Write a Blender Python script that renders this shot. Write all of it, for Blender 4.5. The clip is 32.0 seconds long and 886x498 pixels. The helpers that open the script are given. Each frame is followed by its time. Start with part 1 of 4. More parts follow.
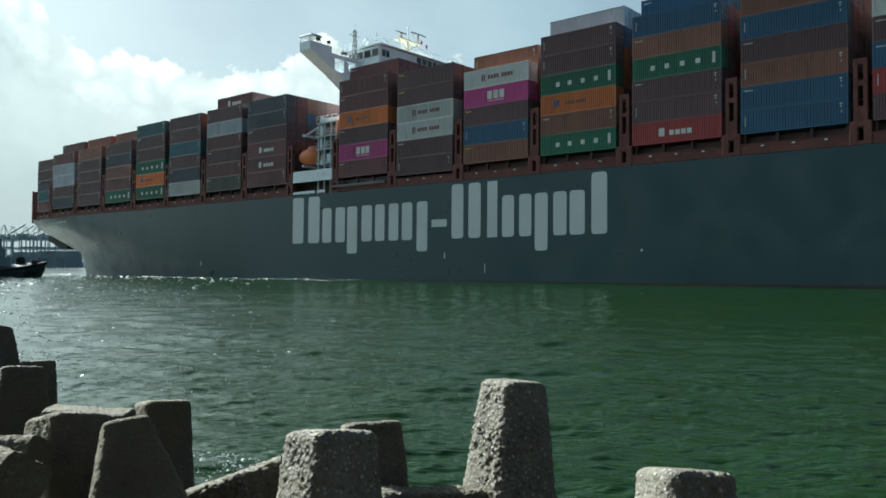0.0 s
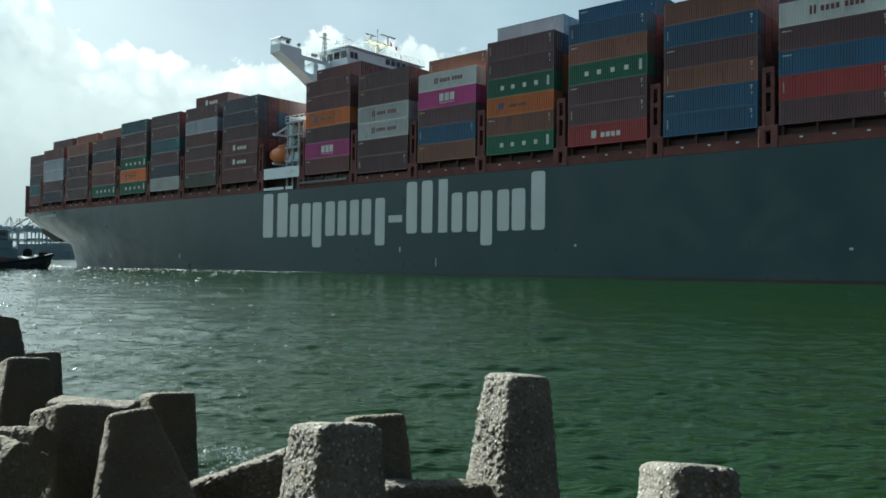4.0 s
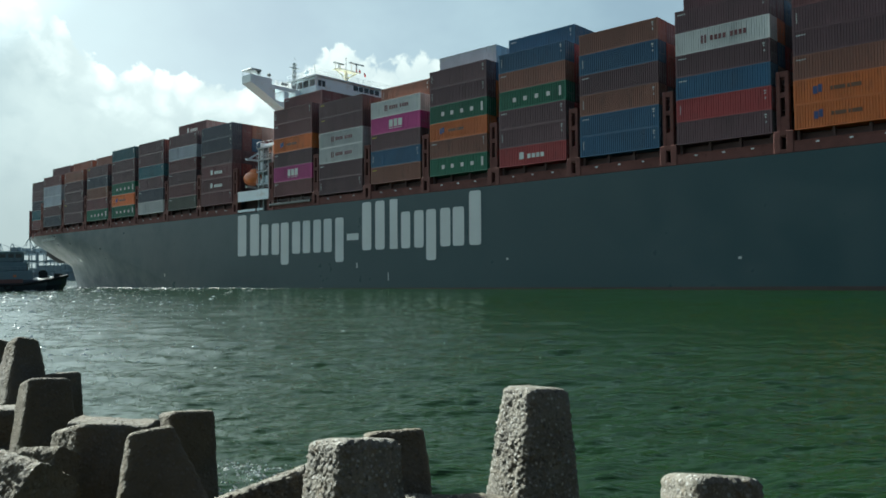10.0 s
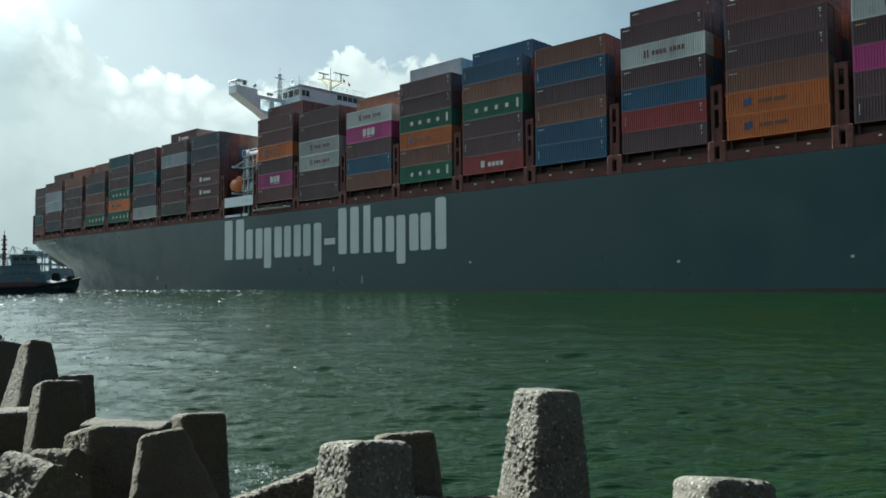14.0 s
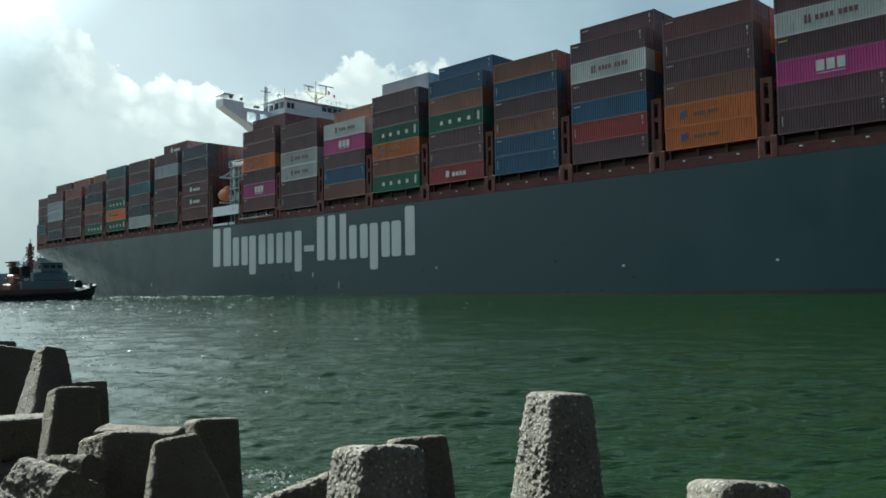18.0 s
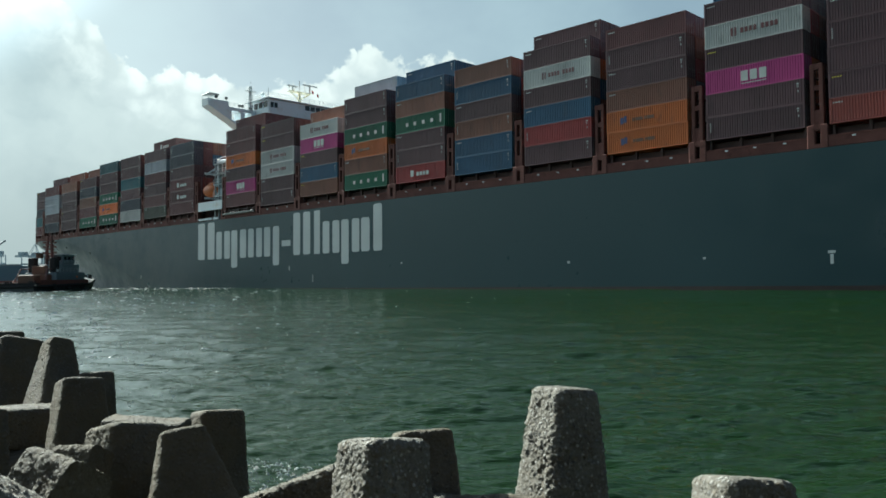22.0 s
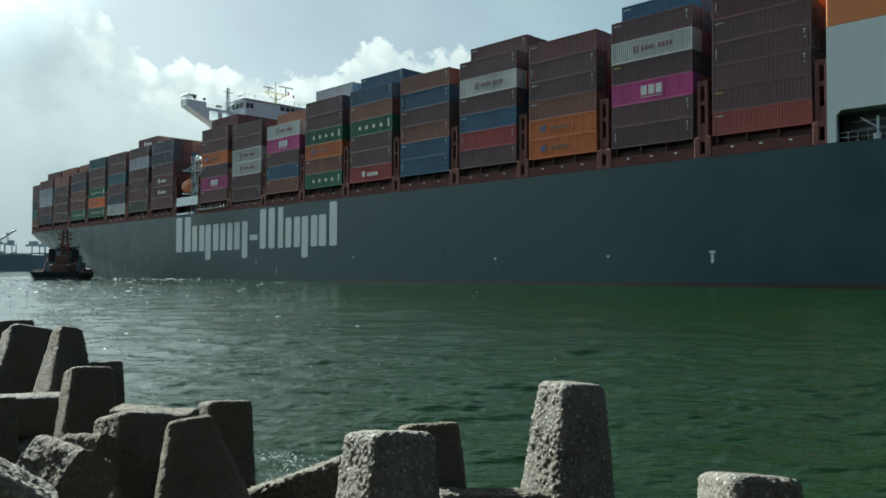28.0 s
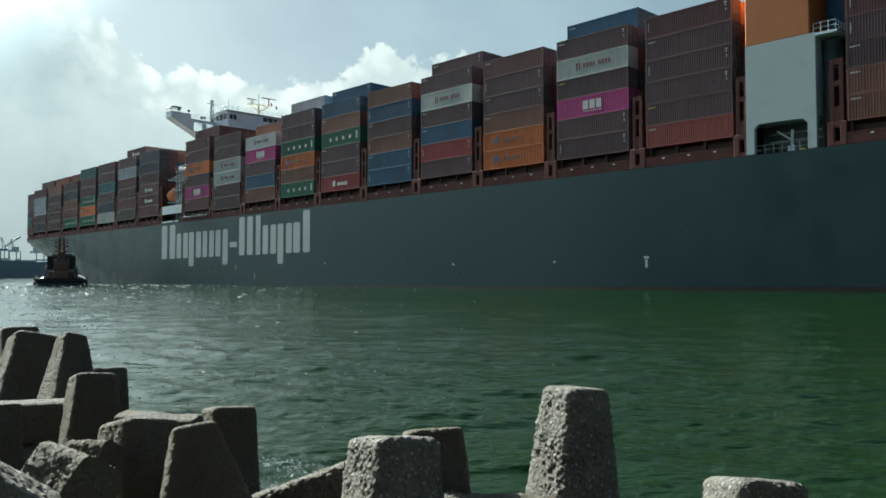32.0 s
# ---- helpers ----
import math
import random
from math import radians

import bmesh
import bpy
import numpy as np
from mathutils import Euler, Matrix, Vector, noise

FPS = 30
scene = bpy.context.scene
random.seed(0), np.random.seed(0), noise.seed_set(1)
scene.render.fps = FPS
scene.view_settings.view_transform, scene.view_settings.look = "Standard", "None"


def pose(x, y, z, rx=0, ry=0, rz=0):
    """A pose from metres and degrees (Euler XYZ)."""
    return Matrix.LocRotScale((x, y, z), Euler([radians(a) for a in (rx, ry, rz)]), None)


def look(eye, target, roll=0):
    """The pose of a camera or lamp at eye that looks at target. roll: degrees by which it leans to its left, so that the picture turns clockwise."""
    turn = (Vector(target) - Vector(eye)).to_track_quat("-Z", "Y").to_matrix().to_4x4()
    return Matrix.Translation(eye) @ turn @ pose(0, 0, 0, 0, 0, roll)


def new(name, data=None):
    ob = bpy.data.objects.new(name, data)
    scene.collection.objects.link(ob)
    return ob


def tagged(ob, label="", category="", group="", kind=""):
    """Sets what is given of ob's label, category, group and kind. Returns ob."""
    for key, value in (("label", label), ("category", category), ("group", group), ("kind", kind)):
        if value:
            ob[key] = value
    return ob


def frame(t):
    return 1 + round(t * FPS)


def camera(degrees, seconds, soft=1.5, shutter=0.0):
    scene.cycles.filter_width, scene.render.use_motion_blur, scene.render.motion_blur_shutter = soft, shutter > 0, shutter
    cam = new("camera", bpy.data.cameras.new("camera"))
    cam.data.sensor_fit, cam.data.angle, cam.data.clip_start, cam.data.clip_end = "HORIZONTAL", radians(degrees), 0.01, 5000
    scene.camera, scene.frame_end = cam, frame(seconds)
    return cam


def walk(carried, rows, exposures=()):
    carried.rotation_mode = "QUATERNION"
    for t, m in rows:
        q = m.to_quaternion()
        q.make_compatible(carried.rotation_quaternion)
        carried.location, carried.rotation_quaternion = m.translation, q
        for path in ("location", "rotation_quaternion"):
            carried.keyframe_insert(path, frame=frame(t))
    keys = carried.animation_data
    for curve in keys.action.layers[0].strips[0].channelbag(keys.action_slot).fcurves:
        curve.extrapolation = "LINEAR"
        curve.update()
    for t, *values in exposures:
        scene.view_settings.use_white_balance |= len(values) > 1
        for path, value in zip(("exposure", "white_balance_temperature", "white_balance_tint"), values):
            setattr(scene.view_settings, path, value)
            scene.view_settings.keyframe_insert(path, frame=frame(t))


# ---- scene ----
cam = camera(56.52, 32.0, soft=1.7)
EYE = (0.0, 0.0, 2.41)


def held(yaw, pitch, roll):
    """A carried pose: degrees to the left of +y, upwards, and of lean."""
    return pose(*EYE, 90 + pitch, 0, yaw) @ pose(0, 0, 0, 0, 0, roll)


walk(cam, [(t, held(a, b, c)) for t, a, b, c in (
    (0, 41.47, 1.15, -0.05),    (0.5, 41.56, 1.00, -0.11),    (1, 41.67, 0.88, -0.09),    (1.5, 41.77, 0.75, 0.01),
    (2, 41.81, 0.64, 0.10),    (2.5, 41.82, 0.59, 0.13),    (3, 41.80, 0.61, 0.15),    (3.5, 41.79, 0.65, 0.19),
    (5.5, 41.68, 1.03, 0.24),    (6, 41.70, 1.19, 0.25),    (6.5, 41.76, 1.35, 0.28),    (7, 41.85, 1.51, 0.30),
    (7.5, 41.96, 1.68, 0.29),    (8, 42.08, 1.83, 0.27),    (8.5, 42.23, 1.89, 0.20),    (9, 42.44, 1.86, -0.10),
    (9.5, 42.65, 1.77, -0.52),    (10, 42.84, 1.67, -0.88),    (10.5, 42.99, 1.60, -1.11),    (11, 43.11, 1.57, -1.20),
    (11.5, 43.20, 1.57, -1.20),    (12, 43.28, 1.62, -1.17),    (12.5, 43.35, 1.69, -1.10),    (13, 43.41, 1.76, -1.05),
    (13.5, 43.49, 1.80, -1.01),    (14, 43.57, 1.84, -0.96),    (14.5, 43.62, 1.89, -0.91),    (16.5, 43.99, 2.08, -1.13),
    (17, 44.10, 2.12, -1.26),    (17.5, 44.22, 2.14, -1.36),    (18, 44.32, 2.13, -1.40),    (18.5, 44.41, 2.09, -1.40),
    (19, 44.49, 2.01, -1.37),    (19.5, 44.56, 1.92, -1.33),    (20, 44.60, 1.86, -1.28),    (20.5, 44.65, 1.81, -1.20),
    (21, 44.70, 1.76, -1.12),    (21.5, 44.74, 1.73, -1.04),    (22, 44.79, 1.71, -0.97),    (22.5, 44.85, 1.68, -0.95),
    (23, 44.92, 1.66, -0.94),    (23.5, 45.00, 1.63, -0.94),    (24, 45.06, 1.60, -0.92),    (24.5, 45.12, 1.55, -0.89),
    (25, 45.18, 1.51, -0.84),    (25.5, 45.21, 1.45, -0.80),    (27.5, 45.34, 1.30, -0.42),    (28, 45.37, 1.28, -0.34),
    (28.5, 45.39, 1.29, -0.27),    (29, 45.43, 1.34, -0.25),    (29.5, 45.46, 1.41, -0.27),    (30, 45.50, 1.48, -0.28),
    (30.5, 45.53, 1.54, -0.27),    (31, 45.56, 1.59, -0.28),    (31.5, 45.59, 1.63, -0.36),    (32, 45.61, 1.63, -0.57),

)], exposures=[(0, 1.74, 6020, -3), (8, 1.72, 6020, -3), (14, 1.58, 6020, -3), (32, 1.52, 6020, -3)])

# ---- world, sun, exposure ----
SUN_AZ, SUN_EL = 90.0, 34.0


def build_world():
    w = bpy.data.worlds.new("sky")
    scene.world = w
    w.use_nodes = True
    nt = w.node_tree
    nt.nodes.clear()
    N, L = nt.nodes.new, nt.links.new

    def math_node(op, a, b=None, clamp=False):
        n = N("ShaderNodeMath")
        n.operation, n.use_clamp = op, clamp
        for i, v in enumerate((a, b)):
            if v is None:
                continue
            if isinstance(v, (int, float)):
                n.inputs[i].default_value = v
            else:
                L(v, n.inputs[i])
        return n.outputs[0]

    def mix(f, a, b):
        n = N("ShaderNodeMix")
        n.data_type = "RGBA"
        for i, v in ((0, f), (6, a), (7, b)):
            if isinstance(v, (int, float, tuple)):
                n.inputs[i].default_value = v
            else:
                L(v, n.inputs[i])
        return n.outputs[2]

    def smooth(v, lo, hi):
        n = N("ShaderNodeMapRange")
        n.interpolation_type = "SMOOTHSTEP"
        L(v, n.inputs[0])
        n.inputs[1].default_value, n.inputs[2].default_value = lo, hi
        return n.outputs[0]

    sky = N("ShaderNodeTexSky")
    sky.sky_type, sky.sun_disc = "NISHITA", False
    sky.sun_elevation, sky.sun_rotation = radians(SUN_EL), radians(-SUN_AZ)
    sky.air_density, sky.dust_density, sky.ozone_density = 1.0, 2.0, 1.2
    tc = N("ShaderNodeTexCoord")
    sep = N("ShaderNodeSeparateXYZ")
    L(tc.outputs["Generated"], sep.inputs[0])
    up = sep.outputs[2]

    def side(az):
        n = N("ShaderNodeVectorMath")
        n.operation = "DOT_PRODUCT"
        L(tc.outputs["Generated"], n.inputs[0])
        n.inputs[1].default_value = (-math.sin(radians(az)), math.cos(radians(az)), 0)
        return n.outputs["Value"]

    def fractal(scale, detail, rough, stretch=1.6):
        mp = N("ShaderNodeMapping")
        mp.inputs["Scale"].default_value = (scale, scale, scale * stretch)
        L(tc.outputs["Generated"], mp.inputs[0])
        n = N("ShaderNodeTexNoise")
        n.inputs["Scale"].default_value, n.inputs["Detail"].default_value, n.inputs["Roughness"].default_value = 1.0, detail, rough
        L(mp.outputs[0], n.inputs["Vector"])
        return n.outputs[0]

    veil = fractal(3.5, 5, 0.55)
    sunward = smooth(side(SUN_AZ), 0.45, 1.0)
    # bearing and height in degrees, for the cumulus bank
    bearing = math_node("MULTIPLY", math_node("ARCTAN2", math_node("MULTIPLY", sep.outputs[0], -1.0), sep.outputs[1]), 57.2958)
    height = math_node("MULTIPLY", math_node("ARCSINE", up), 57.2958)
    flat = N("ShaderNodeCombineXYZ")
    L(bearing, flat.inputs[0]), L(height, flat.inputs[1])
    warp = N("ShaderNodeTexNoise")
    warp.inputs["Scale"].default_value, warp.inputs["Detail"].default_value = 0.45, 4
    L(flat.outputs[0], warp.inputs["Vector"])
    bent = N("ShaderNodeVectorMath")
    bent.operation = "MULTIPLY_ADD"
    L(warp.outputs["Color"], bent.inputs[0])
    bent.inputs[1].default_value = (2.2, 2.2, 2.2)
    L(flat.outputs[0], bent.inputs[2])

    def billow(scale):
        n = N("ShaderNodeTexVoronoi")
        n.feature = "SMOOTH_F1"
        n.inputs["Scale"].default_value, n.inputs["Smoothness"].default_value = scale, 0.35
        L(bent.outputs[0], n.inputs["Vector"])
        return math_node("SUBTRACT", 0.45, n.outputs["Distance"])

    def soft_noise(scale, detail, rough=0.55):
        n = N("ShaderNodeTexNoise")
        n.inputs["Scale"].default_value, n.inputs["Detail"].default_value, n.inputs["Roughness"].default_value = scale, detail, rough
        L(bent.outputs[0], n.inputs["Vector"])
        return n.outputs[0]

    large, middle, small = billow(0.24), billow(0.62), billow(1.7)
    heap = math_node("ADD", math_node("MULTIPLY", large, 1.7), math_node("ADD", math_node("MULTIPLY", middle, 1.5), math_node("MULTIPLY", small, 0.55)))
    # top of the bank by bearing (0 to 120 degrees), as a share of 30 degrees
    crest_line = N("ShaderNodeValToRGB")
    crest_line.color_ramp.interpolation = "B_SPLINE"
    stops = ((0.0, 4), (28, 7), (37, 12.5), (43, 15.2), (46.5, 13.8), (49, 16.2), (52, 13.6), (57, 13.0), (62.5, 14.0), (65.5, 14.0), (67.5, 15.6), (70, 18.5), (75, 20.5), (88, 26), (110, 18))
    ramp = crest_line.color_ramp.elements
    while len(ramp) < len(stops):
        ramp.new(0.5)
    for e, (p, v) in zip(ramp, stops):
        e.position, e.color = p / 120, (v / 30, v / 30, v / 30, 1)
    L(math_node("DIVIDE", bearing, 120.0), crest_line.inputs[0])
    edge = math_node("ADD", math_node("MULTIPLY", crest_line.outputs[0], 30.0), math_node("ADD", heap, math_node("MULTIPLY", math_node("SUBTRACT", soft_noise(1.1, 6, 0.6), 0.5), 1.8)))
    depth = math_node("SUBTRACT", edge, height)
    bank = math_node("MULTIPLY", smooth(depth, -0.05, 0.42), smooth(bearing, 12.0, 34.0))
    inner = smooth(math_node("ADD", depth, math_node("MULTIPLY", math_node("SUBTRACT", soft_noise(0.3, 4), 0.5), 4.0)), 0.4, 5.5)
    rim = mix(sunward, (0.60, 0.63, 0.62, 1), (0.98, 1.0, 0.97, 1))
    lit = mix(smooth(middle, -0.35, 0.25), (0.62, 0.665, 0.67, 1), rim)
    belly = mix(smooth(soft_noise(0.16, 5, 0.5), 0.3, 0.7), (0.39, 0.455, 0.48, 1), (0.60, 0.65, 0.65, 1))
    cloud = mix(inner, lit, belly)
    cloud = mix(math_node("MULTIPLY", smooth(bearing, 62.0, 86.0), 0.6), cloud, (0.76, 0.82, 0.82, 1))
    clear = N("ShaderNodeVectorMath")
    clear.operation = "SCALE"
    L(sky.outputs[0], clear.inputs[0])
    clear.inputs[3].default_value = 0.060
    thin = math_node("MULTIPLY", math_node("ADD", 0.45, math_node("MULTIPLY", smooth(veil, 0.25, 0.7), 0.40)), math_node("SUBTRACT", 1.0, math_node("MULTIPLY", smooth(up, 0.29, 0.62), 0.8)))
    thin = math_node("MULTIPLY", thin, math_node("ADD", 0.12, math_node("MULTIPLY", smooth(side(62), -0.5, 0.6), 0.88)))
    hazy = mix(thin, clear.outputs[0], mix(sunward, (0.40, 0.50, 0.555, 1), (0.66, 0.735, 0.76, 1)))
    full = mix(bank, hazy, cloud)
    toward = N("ShaderNodeVectorMath")
    toward.operation = "DOT_PRODUCT"
    L(tc.outputs["Generated"], toward.inputs[0])
    toward.inputs[1].default_value = (-math.sin(radians(SUN_AZ)) * math.cos(radians(SUN_EL)), math.cos(radians(SUN_AZ)) * math.cos(radians(SUN_EL)), math.sin(radians(SUN_EL)))
    full = mix(math_node("MULTIPLY", smooth(toward.outputs["Value"], 0.885, 1.0), 0.75), full, (3.4, 3.85, 4.1, 1))
    low = mix(math_node("MULTIPLY", smooth(up, 0.20, 0.0), smooth(side(70), -0.1, 0.8)), full, (0.41, 0.455, 0.455, 1))
    bg = N("ShaderNodeBackground")
    bg.inputs[1].default_value = 0.41
    L(low, bg.inputs[0])
    out = N("ShaderNodeOutputWorld")
    L(bg.outputs[0], out.inputs[0])


build_world()
lamp = bpy.data.lights.new("sun", "SUN")
lamp.energy, lamp.angle, lamp.color = 5.0, radians(1.5), (1.0, 0.955, 0.88)
sun = new("sun", lamp)
sun.matrix_world = look((0, 0, 60), (60 * math.sin(radians(SUN_AZ)) * math.cos(radians(SUN_EL)), -60 * math.cos(radians(SUN_AZ)) * math.cos(radians(SUN_EL)), 60 - 60 * math.sin(radians(SUN_EL))))

# ---- materials ----
MATS = {}


def material(name, color, rough=0.6, metal=0.0, vary=0.25, scale=3.0, bump=0.15, bump_scale=None, spot=None, random_tint=0.0, stretch=(1, 1, 1), spec=0.5):
    """A procedural surface: two sizes of mottling, streaks by stretch, fine relief, and a second stain colour."""
    if name in MATS:
        return MATS[name]
    m = bpy.data.materials.new(name)
    m.use_nodes = True
    nt = m.node_tree
    N, L = nt.nodes.new, nt.links.new
    bsdf = nt.nodes["Principled BSDF"]
    tc = N("ShaderNodeTexCoord")
    mp = N("ShaderNodeMapping")
    mp.inputs["Scale"].default_value = stretch
    L(tc.outputs["Object"], mp.inputs[0])
    info = N("ShaderNodeObjectInfo")
    off = N("ShaderNodeVectorMath")
    off.operation = "SCALE"
    off.inputs[0].default_value = (37.0, 11.0, 53.0)
    L(info.outputs["Random"], off.inputs[3])
    L(off.outputs[0], mp.inputs["Location"])

    def noise_tex(s, d, r=0.6):
        n = N("ShaderNodeTexNoise")
        n.inputs["Scale"].default_value, n.inputs["Detail"].default_value, n.inputs["Roughness"].default_value = s, d, r
        L(mp.outputs[0], n.inputs["Vector"])
        return n.outputs[0]

    def mix(f, a, b, blend="MIX"):
        n = N("ShaderNodeMix")
        n.data_type, n.blend_type = "RGBA", blend
        for i, v in ((0, f), (6, a), (7, b)):
            if isinstance(v, (int, float, tuple)):
                n.inputs[i].default_value = v
            else:
                L(v, n.inputs[i])
        return n.outputs[2]

    def ramp(v, lo, hi, a=0.0, b=1.0):
        n = N("ShaderNodeMapRange")
        L(v, n.inputs[0])
        for i, x in enumerate((lo, hi, a, b)):
            n.inputs[i + 1].default_value = x
        return n.outputs[0]

    coarse, fine = noise_tex(scale * 0.22, 4), noise_tex(scale * 2.5, 5, 0.65)
    base = (*color, 1)
    dark = tuple(c * (1 - vary) for c in color) + (1,)
    light = tuple(min(1, c * (1 + vary * 0.8)) for c in color) + (1,)
    col = mix(ramp(coarse, 0.3, 0.7), dark, light)
    col = mix(ramp(fine, 0.35, 0.7, 0.0, 0.5), col, base)
    if spot:
        col = mix(ramp(noise_tex(scale * 0.7, 6, 0.7), 0.56, 0.68, 0.0, 0.75), col, (*spot, 1))
    if random_tint:
        hsv = N("ShaderNodeHueSaturation")
        L(ramp(info.outputs["Random"], 0, 1, 1 - random_tint, 1 + random_tint), hsv.inputs["Value"])
        L(col, hsv.inputs["Color"])
        col = hsv.outputs[0]
    L(col, bsdf.inputs["Base Color"])
    L(ramp(fine, 0.3, 0.7, max(0.05, rough - 0.12), min(1, rough + 0.12)), bsdf.inputs["Roughness"])
    bsdf.inputs["Metallic"].default_value = metal
    bsdf.inputs["Specular IOR Level"].default_value = spec
    if bump:
        b = N("ShaderNodeBump")
        b.inputs["Strength"].default_value, b.inputs["Distance"].default_value = bump, 0.02
        L(noise_tex(bump_scale or scale * 4, 6, 0.65), b.inputs["Height"])
        L(b.outputs[0], bsdf.inputs["Normal"])
    MATS[name] = m
    return m


PAINT = dict(
    maroon=(0.135, 0.048, 0.045), dark=(0.104, 0.052, 0.053), brown=(0.215, 0.088, 0.053), red=(0.340, 0.040, 0.038),
    vermilion=(0.28, 0.060, 0.042), blue=(0.021, 0.088, 0.152), green=(0.014, 0.122, 0.060), orange=(0.58, 0.150, 0.026), magenta=(0.43, 0.045, 0.19),
    white=(0.50, 0.50, 0.44), grey=(0.40, 0.42, 0.42), teal=(0.028, 0.115, 0.125), slate=(0.05, 0.06, 0.075), moss=(0.06, 0.065, 0.045))
PAINT = {k: tuple(min(0.8, q * x) for q, x in zip((1.02, 1.02, 1.12), v)) for k, v in PAINT.items()}


def paint(name):
    return material("paint_" + name, PAINT[name], rough=0.46, spec=0.42, vary=0.22, scale=1.2, bump=0.05, random_tint=0.18, stretch=(1, 1, 0.35), spot=tuple(c * 0.6 + 0.012 for c in PAINT[name]))


HULL = material("hull_paint", (0.012, 0.048, 0.058), rough=0.38, vary=0.05, scale=0.09, bump=0, spec=0.30)
BOOT = material("red_boot_paint", (0.030, 0.017, 0.016), rough=0.6, vary=0.4, scale=0.6)
LETTER = material("white_hull_paint", (0.50, 0.54, 0.54), rough=0.5, vary=0.08, scale=0.6, bump=0.03)
OXIDE = material("red_oxide_steel", (0.145, 0.062, 0.053), rough=0.8, spec=0.2, vary=0.3, scale=1.5, spot=(0.07, 0.03, 0.025))
OXIDE_DARK = material("dark_oxide_steel", (0.085, 0.048, 0.044), rough=0.75, vary=0.35, scale=1.5)
WHITE = material("white_ship_paint", (0.69, 0.76, 0.79), rough=0.45, vary=0.07, scale=0.7, bump=0.03, spot=(0.55, 0.54, 0.5))
CASING = material("pale_casing_paint", (0.44, 0.50, 0.51), rough=0.5, vary=0.08, scale=0.5, bump=0.03, spot=(0.40, 0.41, 0.38))
FUNNEL = material("orange_funnel_paint", (0.46, 0.14, 0.03), rough=0.5, vary=0.1, scale=0.6)
LIFE = material("orange_lifeboat_plastic", (0.62, 0.16, 0.04), rough=0.4, vary=0.1)
DECK = material("green_grey_deck", (0.10, 0.11, 0.10), rough=0.8, vary=0.3)
GLASS = material("dark_window_glass", (0.015, 0.02, 0.025), rough=0.08, vary=0.05, bump=0)
BLACK = material("black_rubber", (0.018, 0.018, 0.018), rough=0.8, vary=0.3)
STEEL = material("galvanised_steel", (0.42, 0.44, 0.44), rough=0.5, metal=0.6, vary=0.15)
RED_FLAG = material("red_flag_cloth", (0.5, 0.03, 0.03), rough=0.8)
CREAM = material("cream_mast_paint", (0.60, 0.56, 0.42), rough=0.5)
GANGWAY = material("dull_grey_gangway", (0.085, 0.095, 0.095), rough=0.6)
PALE_GREY = material("pale_grey_deck_steel", (0.36, 0.40, 0.41), rough=0.55, vary=0.2)
YELLOW = material("yellow_mast_paint", (0.55, 0.42, 0.14), rough=0.5)
TUG_BLUE = material("pale_blue_tug_paint", (0.15, 0.21, 0.23), rough=0.5, vary=0.12)
TUG_HULL = material("dark_teal_tug_paint", (0.030, 0.045, 0.050), rough=0.5, vary=0.2)
TUG_RED = material("red_brown_tug_paint", (0.15, 0.055, 0.045), rough=0.5, vary=0.2)
# distance haze is mixed into the colours of the far cranes and land
CRANE = material("haze_tinted_crane_steel", (0.20, 0.25, 0.28), rough=0.7, vary=0.12)
LAND = material("haze_tinted_quay_land", (0.25, 0.30, 0.32), rough=0.9, vary=0.2, scale=0.02)
TUG_ORANGE = material("orange_tug_deck_gear", (0.15, 0.075, 0.045), rough=0.6, vary=0.3, scale=2)
ROD = material("lock_rod_steel", (0.30, 0.29, 0.28), rough=0.5, metal=0.4)


# ---- building helpers ----
def box(bm, x0, x1, y0, y1, z0, z1, bevel=0.0):
    made = bmesh.ops.create_cube(bm, size=1.0, matrix=Matrix.Translation(((x0 + x1) / 2, (y0 + y1) / 2, (z0 + z1) / 2)) @ Matrix.Diagonal((x1 - x0, y1 - y0, z1 - z0, 1)))
    if bevel:
        edges = list({e for v in made["verts"] for e in v.link_edges})
        bmesh.ops.bevel(bm, geom=edges, offset=bevel, segments=1, affect="EDGES")
    return bm


def tube(bm, a, b, r, r2=None, n=8):
    a, b = Vector(a), Vector(b)
    d = b - a
    m = Matrix.Translation((a + b) / 2) @ d.to_track_quat("Z", "Y").to_matrix().to_4x4()
    bmesh.ops.create_cone(bm, cap_ends=True, segments=n, radius1=r, radius2=r if r2 is None else r2, depth=d.length, matrix=m)
    return bm


def prism(bm, outline, axis, lo, hi):
    """Extrudes a closed outline of pairs along an axis (0, 1, 2) from lo to hi."""
    rings = []
    for v in (lo, hi):
        ring = []
        for p, q in outline:
            c = [p, q]
            c.insert(axis, v)
            ring.append(bm.verts.new(c))
        rings.append(ring)
    n = len(outline)
    bm.faces.new(rings[0]), bm.faces.new(rings[1])
    for i in range(n):
        bm.faces.new((rings[0][i], rings[0][(i + 1) % n], rings[1][(i + 1) % n], rings[1][i]))
    bmesh.ops.recalc_face_normals(bm, faces=bm.faces)
    return bm


def mesh_of(bm, mat, name="mesh", smooth=False):
    me = bpy.data.meshes.new(name)
    bm.to_mesh(me)
    bm.free()
    if smooth:
        me.polygons.foreach_set("use_smooth", [True] * len(me.polygons))
    me.materials.append(mat)
    return me


def part(name, bm, mat, parent, label="", smooth=False):
    me = bm if isinstance(bm, bpy.types.Mesh) else mesh_of(bm, mat, name, smooth)
    ob = new(name, me)
    ob.parent = parent
    return tagged(ob, label)


